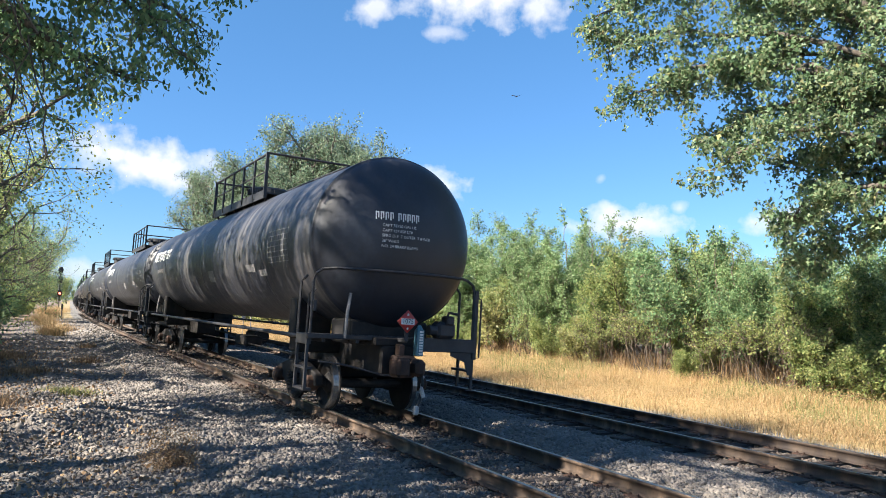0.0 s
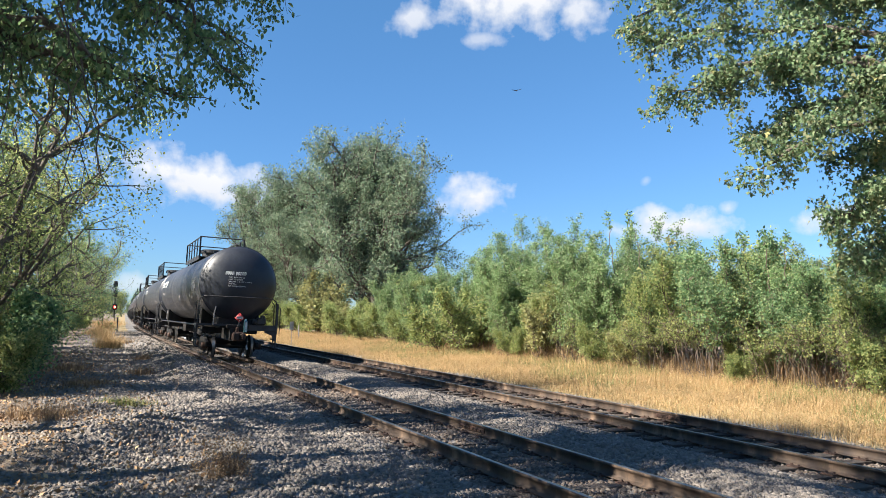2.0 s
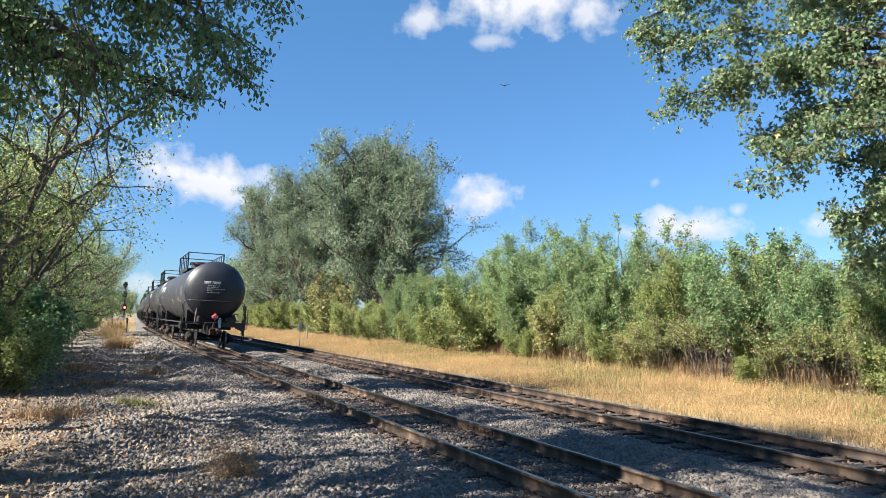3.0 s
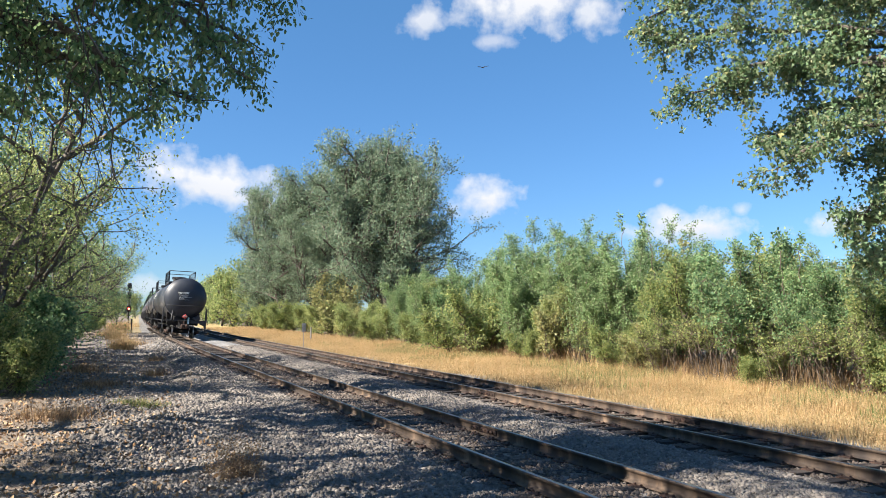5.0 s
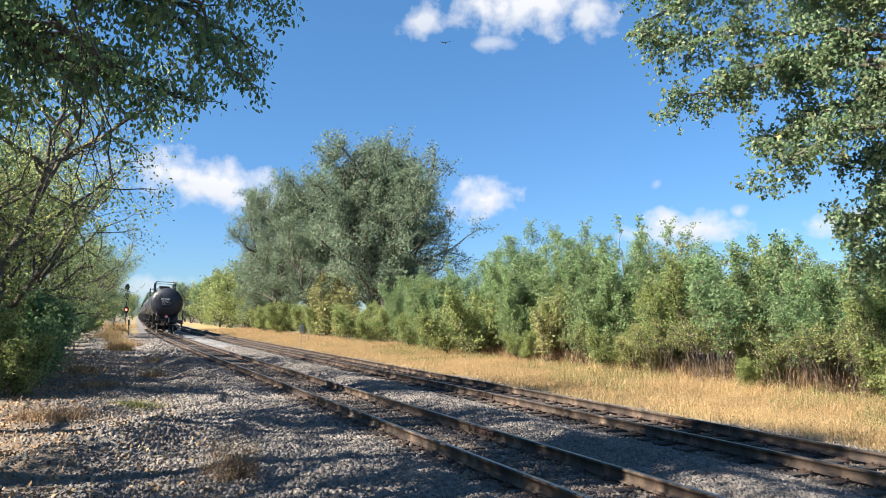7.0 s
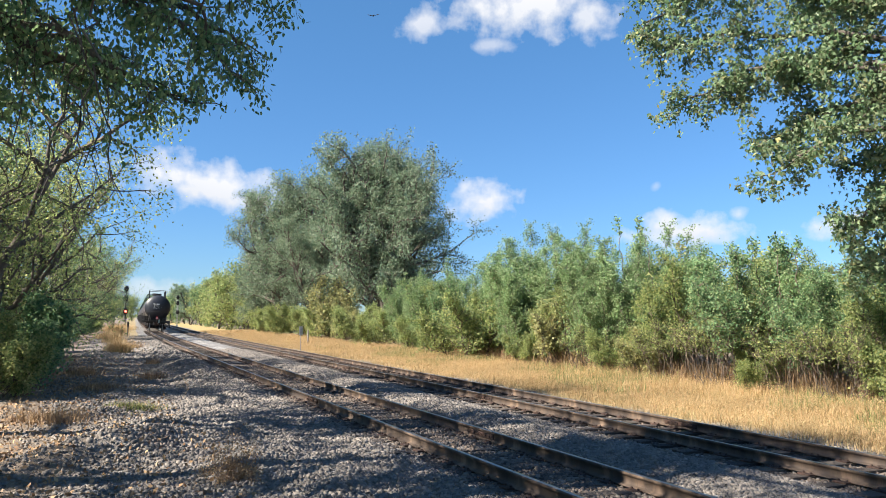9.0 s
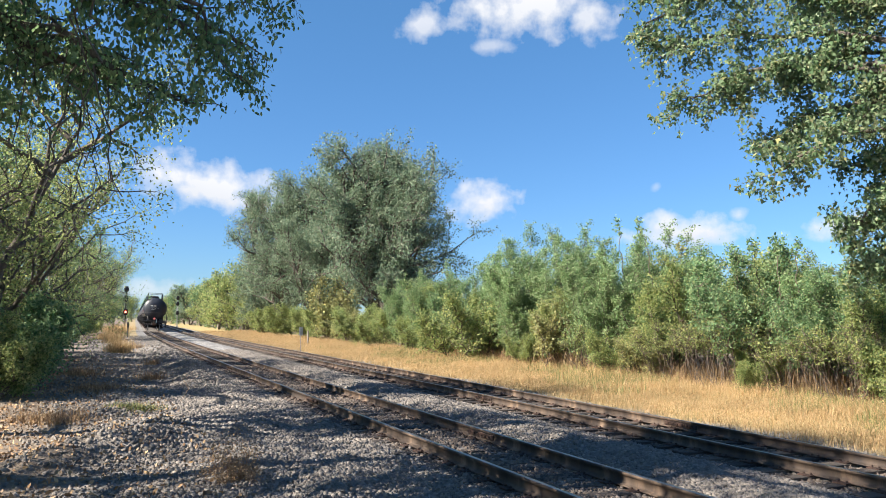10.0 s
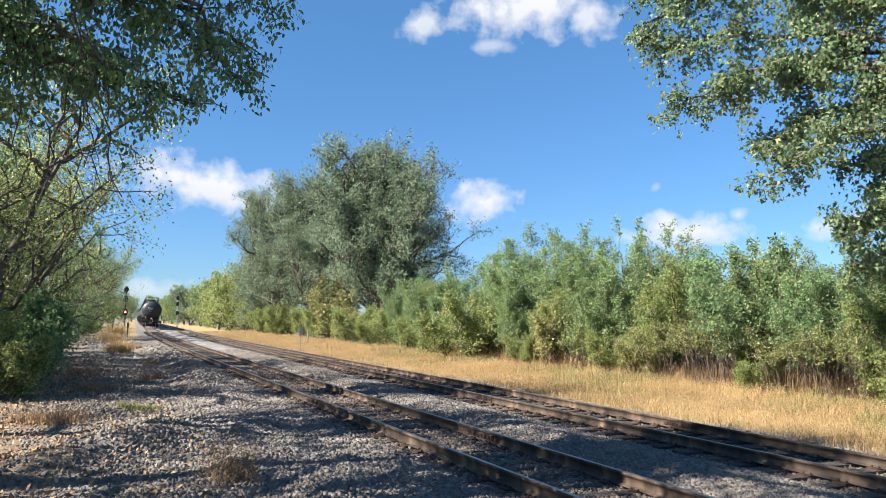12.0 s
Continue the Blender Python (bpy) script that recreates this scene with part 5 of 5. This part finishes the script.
def build_cover():
    def lot(u, y, r):
        return r.rand(len(u)) < np.clip((u + 0.6) / 1.6, 0.25, 1)

    scatter_stones("ballast", 62000, (-0.9, 4.4), (4.5, 36), M_STONE, "loose grey ballast stones beside the track", 1, keep=lot)
    scatter_stones("ballast", 9000, (-0.5, 4.4), (33, 80), M_STONE, "loose grey ballast stones beside the track", 6, size=(0.02, 0.04), bias=1.2)
    scatter_stones("ballast", 38000, (6.5, 8.85), (4.5, 48), M_STONE, "loose grey ballast stones between the tracks", 2)
    scatter_stones("ballast", 13000, (4.4, 6.7), (4.5, 32), M_STONE_DARK, "oily brown ballast between the rails", 3, size=(0.012, 0.026))
    scatter_stones("ballast", 11000, (8.9, 11.3), (4.5, 45), M_STONE_DARK, "oily brown ballast between the far rails", 4, size=(0.012, 0.026))
    scatter_stones("ballast", 6000, (11.2, 12.4), (4.5, 45), M_STONE, "pale ballast shoulder beside the far track", 5)
    r = np.random.RandomState(9)
    n = 240000
    y = 5 + 115 * r.rand(n) ** 1.5
    u = 12.1 + 8.0 * r.rand(n)
    ok = r.rand(n) < np.clip((u - 11.9) / 0.9, 0.05, 1) * (0.55 + 0.45 * np.clip(smooth_noise(u * 1.2, y * 1.2, 12) + 0.6, 0, 1))
    u, y = u[ok], y[ok]
    h = 0.25 + 0.1 * smooth_noise(u * 0.8, y * 0.8, 13) + 0.012 * (u - 13)
    blades("dry_grass", u, y, h * 0.85, M_STRAW, "golden dry grass along the verge", 10, 0.004, 1.0)
    k = r.rand(len(u)) < 0.8
    u, y, h = u[k] + r.normal(size=k.sum()) * 0.1, y[k] + r.normal(size=k.sum()) * 0.1, h[k]
    pts = np.stack([u + bend(y), y, ground_z(u, y) + h * r.uniform(0.3, 1.15, len(u))], 1)
    tagged(link("seed_heads", leaf_mesh("seed_heads", pts, 0.03, M_STRAW, r, -0.4, 4)), "feathery golden seed heads of the dry grass", "grass", kind="stuff")
    n = 26000
    u, y = 14.2 + 5.4 * r.rand(n), 7 + 45 * r.rand(n) ** 1.3
    ok = smooth_noise(u, y, 15) + 0.12 * (u - 17) > 0.05
    blades("green_weeds", u[ok], y[ok], np.full(ok.sum(), 0.3), M_GREENGRASS, "green weeds among the dry grass", 14, 0.008)
    n = 16000
    u, y = 19.0 + 3.5 * r.rand(n), 7 + 36 * r.rand(n) ** 1.2
    blades("undergrowth", u, y, np.full(n, 0.75), M_WEED, "brown withered undergrowth at the foot of the hedge", 16, 0.007, 0.6)
    # yellow tufts beside the path
    for cu, cy, w, h, n, mat, lab, nm in ((1.2, 44, 0.6, 0.8, 1100, M_STRAW, "yellow dry grass tuft beside the path", "grass_tuft"), (1.0, 60, 0.7, 0.9, 700, M_STRAW, "yellow dry grass tuft beside the path", "grass_tuft"), (1.2, 85, 0.9, 1.0, 500, M_STRAW, "yellow dry grass tuft beside the path", "grass_tuft"), (0.6, 70, 1.0, 0.8, 700, M_STRAW, "yellow dry grass tuft beside the path", "grass_tuft"),
                                          (0.8, 104, 1.5, 1.0, 900, M_STRAW, "yellow dry grass tuft beside the path", "grass_tuft"), (1.0, 122, 2.0, 1.0, 900, M_STRAW, "yellow dry grass tuft beside the path", "grass_tuft"), (1.9, 50, 0.7, 0.45, 500, M_WEED, "withered weed clump in the gravel", "weed"),
                                          (0.95, 17.3, 0.5, 0.16, 700, M_GREENGRASS, "low green grass tuft in the gravel", "grass_tuft"), (1.9, 26, 0.4, 0.35, 260, M_WEED, "withered weed clump in the gravel", "weed"), (0.2, 22, 0.7, 0.2, 700, M_WEED, "brown withered weeds at the path edge", "weed"),
                                          (-0.6, 16, 0.6, 0.25, 800, M_WEED, "brown withered weeds at the path edge", "weed"), (2.3, 33, 0.35, 0.3, 260, M_WEED, "withered weed clump in the gravel", "weed"), (-0.3, 28, 0.6, 0.3, 600, M_WEED, "brown withered weeds at the path edge", "weed")):
        uu, yy = cu + r.normal(size=n) * w * 0.5, cy + r.normal(size=n) * w * 0.6
        blades(nm, uu, yy, np.full(n, h), mat, lab, int(cy), 0.005, 0.9, "grass")
    n = 9000
    u, y = -1.6 + 3.4 * r.rand(n) ** 1.4, 5 + 35 * r.rand(n) ** 1.4
    pts = np.stack([u + bend(y), y, ground_z(u, y) + 0.02], 1)
    tagged(link("leaf_litter", leaf_mesh("leaf_litter", pts, 0.07, M_LITTER, r, 0.0, 4)), "brown fallen leaves on the gravel path", "leaves", kind="stuff")


build_cover()


def build_weed():
    """A dead, branching weed in the gravel."""
    w = Wood(91)
    for k in range(26):
        d = w.r.normal(size=3)
        d[2] = abs(d[2]) + 0.9
        w.grow((w.r.normal() * 0.09, w.r.normal() * 0.09, -0.03), d, w.r.uniform(0.25, 0.55), 0.005, 1, 3, (3, 4), 0.16, 0.1, 0.5)
    put(plant("dead_weed", w, w.leaves(2, 0.02), 0.024, M_WEED, "dry brown branching weed in the gravel", "weed", wood_mat=M_WEED), 1.7, 9.6)
    w = Wood(92)
    w.path([(0, 0, -0.05), (0.02, 0, 0.4), (0.0, 0.02, 0.75)], 0.006, 0.003, 8, 4)
    for z in (0.35, 0.5, 0.62):
        w.grow((0, 0, z), (0.5, 0.2, 0.8), 0.14, 0.003, 3, 3)
    put(plant("weed_stalk", w, w.leaves(3, 0.02), 0.02, M_WEED, "thin dead weed stalk in the gravel", "weed", wood_mat=M_WEED), 2.11, 18.4)


build_weed()


def build_shoots():
    """Thin sapling tops that stand above the hedge, and a stick on the gravel."""
    for k, (u, y, top, mat, lab) in enumerate(((20.0, 20.9, 5.1, LEAF_YELLOW, "thin bare sapling with a few yellow leaves"), (20.2, 17.6, 4.9, LEAF_GREEN, "arching green shoot with paired leaflets"), (20.3, 17.0, 4.9, LEAF_GREEN, "arching green shoot with paired leaflets"),
                                               (20.2, 16.2, 4.8, LEAF_GREEN, "arching green shoot with paired leaflets"), (20.4, 25.0, 6.5, LEAF_BRIGHT, "arching green shoot with paired leaflets"), (20.6, 23.4, 6.3, LEAF_BRIGHT, "arching green shoot with paired leaflets"))):
        w = Wood(300 + k)
        lean = w.r.uniform(-0.7, 0.7)
        st = w.path([(0, 0, -0.1), (0.1, 0.0, top * 0.6), (lean * 0.5, 0.1, top * 0.9), (lean, 0.2, top)], 0.025, 0.006, 24, 4)
        for i in range(16, 24):
            for s in (-1, 1):
                w.grow(st[i], (s * 0.4, s * 0.9, 0.25), 0.22, 0.005, 3, 3)
        put(plant("sapling", w, w.leaves(2 if k else 1, 0.03), 0.11 if k else 0.14, mat, lab, "sapling", shape=6, wood_mat=M_TWIG), u, y)
    w = Wood(320)
    w.path([(-0.8, 0, 0.03), (-0.2, 0.05, 0.06), (0.4, 0.0, 0.05), (0.9, 0.12, 0.04)], 0.022, 0.01, 12, 6)
    w.grow((0.2, 0.0, 0.05), (0.6, 0.7, 0.15), 0.35, 0.008, 3, 3)
    ob = tagged(link("fallen_branch", w.mesh("fallen_branch", M_BARK)), "brown fallen branch lying on the gravel", "branch")
    put(ob, -0.55, 12.2, 15)


build_shoots()


# ---- lineside posts and signals ----
def build_signal(u, y, heads, lit, mast_mat):
    """A colour-light signal: mast, foundation, and heads with lamps."""
    sig = tagged(new("railway_signal"), "colour-light railway signal on a slim mast" + (", red lamp lit" if lit else ""), "signal")
    bm = bmesh.new()
    tube(bm, [(0, 0, -0.2), (0, 0, max(heads) + 0.4)], 0.07, 10)
    box(bm, -0.2, 0.2, -0.2, 0.2, -0.2, 0.25, 0.02)
    part("mast", bm, mast_mat, sig)
    bm = bmesh.new()
    for s in (-0.2, 0.2):
        tube(bm, [(s, 0.35, 0), (s, 0.15, 6.4)], 0.025, 6)
    for k in range(14):
        tube(bm, [(-0.2, 0.34 - 0.014 * k, 0.4 + 0.42 * k), (0.2, 0.34 - 0.014 * k, 0.4 + 0.42 * k)], 0.018, 5)
    part("ladder", bm, M_GALV, sig)
    for z in heads:
        bm = bmesh.new()
        lathe(bm, [(-0.26, 0.08), (-0.22, 0.36), (-0.2, 0.38), (-0.16, 0.38)], "y", 20, (0, 0, z))
        box(bm, -0.28, 0.28, -0.2, 0.05, z - 0.5, z + 0.5, 0.06)
        head = part("signal_head", bm, M_INK, sig)
        bm = bmesh.new()
        lathe(bm, [(-0.275, 0.02), (-0.27, 0.15), (-0.25, 0.15)], "y", 14, (0, 0, z))
        part("lamp", bm, M_REDLAMP if lit and z == min(heads) else M_INK, head, "glowing red lamp" if lit and z == min(heads) else "")
    put(sig, u, y)


def build_post(u, y, h, r, mat, label, plate=None, name="marker_post"):
    p = tagged(new(name), label, "post")
    bm = bmesh.new()
    tube(bm, [(0, 0, -0.2), (0, 0, h * 0.5), (0.01, 0, h)], r, 8)
    part("post", bm, mat, p)
    if plate:
        w, hh, pm = plate
        bm = bmesh.new()
        box(bm, -w / 2, w / 2, -r - 0.03, -r - 0.006, h - hh, h + 0.03, 0.006)
        part("plate", bm, pm, p)
    put(p, u, y)


build_signal(1.7, 128, (2.9, 5.0, 6.5), True, M_BLACK)
build_signal(12.6, 190, (3.4, 5.6, 7.0), False, M_GALV)
build_post(2.2, 75, 1.5, 0.05, M_BLACK, "dark wooden marker post beside the path", (0.16, 0.45, M_BLACK))
build_post(0.7, 95, 1.6, 0.05, M_BLACK, "dark wooden marker post in dry grass")
build_post(11.85, 46.5, 1.65, 0.022, M_GREYTAG, "small pale sign plate on a thin post", (0.24, 0.5, M_GALV), "trackside_sign")
build_post(16.2, 62, 1.2, 0.06, M_GREYTAG, "weathered grey wooden post in dry grass")


# ---- bird ----
def build_bird():
    bird = tagged(new("bird"), "dark soaring bird with spread wings", "bird")
    bm = bmesh.new()
    lathe(bm, [(-0.28, 0.01), (-0.2, 0.06), (0.0, 0.085), (0.15, 0.06), (0.24, 0.045), (0.3, 0.01)], "y", 10)
    part("body", bm, M_BIRD, bird)
    for s in (-1, 1):
        bm = bmesh.new()
        top = [bm.verts.new(p) for p in ((s * 0.04, 0.12, 0.02), (s * 0.4, 0.16, 0.14), (s * 0.85, 0.0, 0.2), (s * 0.75, -0.1, 0.19), (s * 0.4, -0.12, 0.12), (s * 0.04, -0.12, 0.02))]
        f = bm.faces.new(top)
        ext = bmesh.ops.extrude_face_region(bm, geom=[f])
        bmesh.ops.translate(bm, verts=[g for g in ext["geom"] if isinstance(g, bmesh.types.BMVert)], vec=(0, 0, -0.02))
        part("wing", bm, M_BIRD, bird)
    bm = bmesh.new()
    box(bm, -0.07, 0.07, -0.48, -0.22, -0.012, 0.012, 0.004)
    part("tail", bm, M_BIRD, bird)
    return bird


BIRD = build_bird()


# ---- what moves ----
def train_y(t):
    """Place of the last car's rear rim along the line."""
    knots = ((0, 11.82), (1, 21.25), (2, 30.7), (3, 40.1), (5, 59.2), (7, 79.0), (9, 100.0), (12, 131.6))
    ts, ys = [k[0] for k in knots], [k[1] for k in knots]
    slope = np.gradient(ys, ts)
    i = min(max(int(np.searchsorted(ts, t)) - 1, 0), len(ts) - 2)
    h = ts[i + 1] - ts[i]
    s = (t - ts[i]) / h
    return float((2 * s ** 3 - 3 * s ** 2 + 1) * ys[i] + (s ** 3 - 2 * s ** 2 + s) * h * slope[i] + (3 * s ** 2 - 2 * s ** 3) * ys[i + 1] + (s ** 3 - s ** 2) * h * slope[i + 1])


def car_pose(t, k):
    y = train_y(t) + RIM + PITCH * k
    a, b = y - 7.36, y + 7.36
    dx, dz = float(bend(b) - bend(a)), float(rise(b) - rise(a))
    return pose(TRACK_X + float(bend(a) + bend(b)) / 2, y, float(rise(a) + rise(b)) / 2, math.degrees(math.atan2(dz, 14.72)), CANT, -math.degrees(math.atan2(dx, 14.72)))


def motions():
    for k, car in enumerate(TRAIN):
        walk(car, [(t, car_pose(t, k)) for t in np.arange(0, 12.01, 0.5)])
        for truck in car.children:
            if not truck.name.startswith("truck"):
                continue
            for ws in truck.children:
                if ws.name.startswith("wheelset"):
                    at = ws.location.copy()
                    walk(ws, [(t, Matrix.Translation(at) @ Matrix.Rotation(-(train_y(t) - 11.82) / WHEEL_R, 4, "X")) for t in np.arange(0, 12.01, 1 / 15)])
    way = ((0, 35.5, 16.2), (1.5, 33.2, 16.8), (2.5, 31.4, 17.3), (5.5, 28.2, 19.4), (6.5, 26.8, 20.4), (9.5, 18.1, 23.4), (10, 16.0, 24.0), (12, 8.5, 26.1))   # seconds, azimuth, elevation
    rows = []
    for t, az, el in way:
        a, e = radians(az), radians(el)
        rows.append((t, pose(110 * math.sin(a) * math.cos(e), 110 * math.cos(a) * math.cos(e), EYE[2] + 110 * math.sin(e), 0, -9, -10)))
    walk(BIRD, rows)


motions()
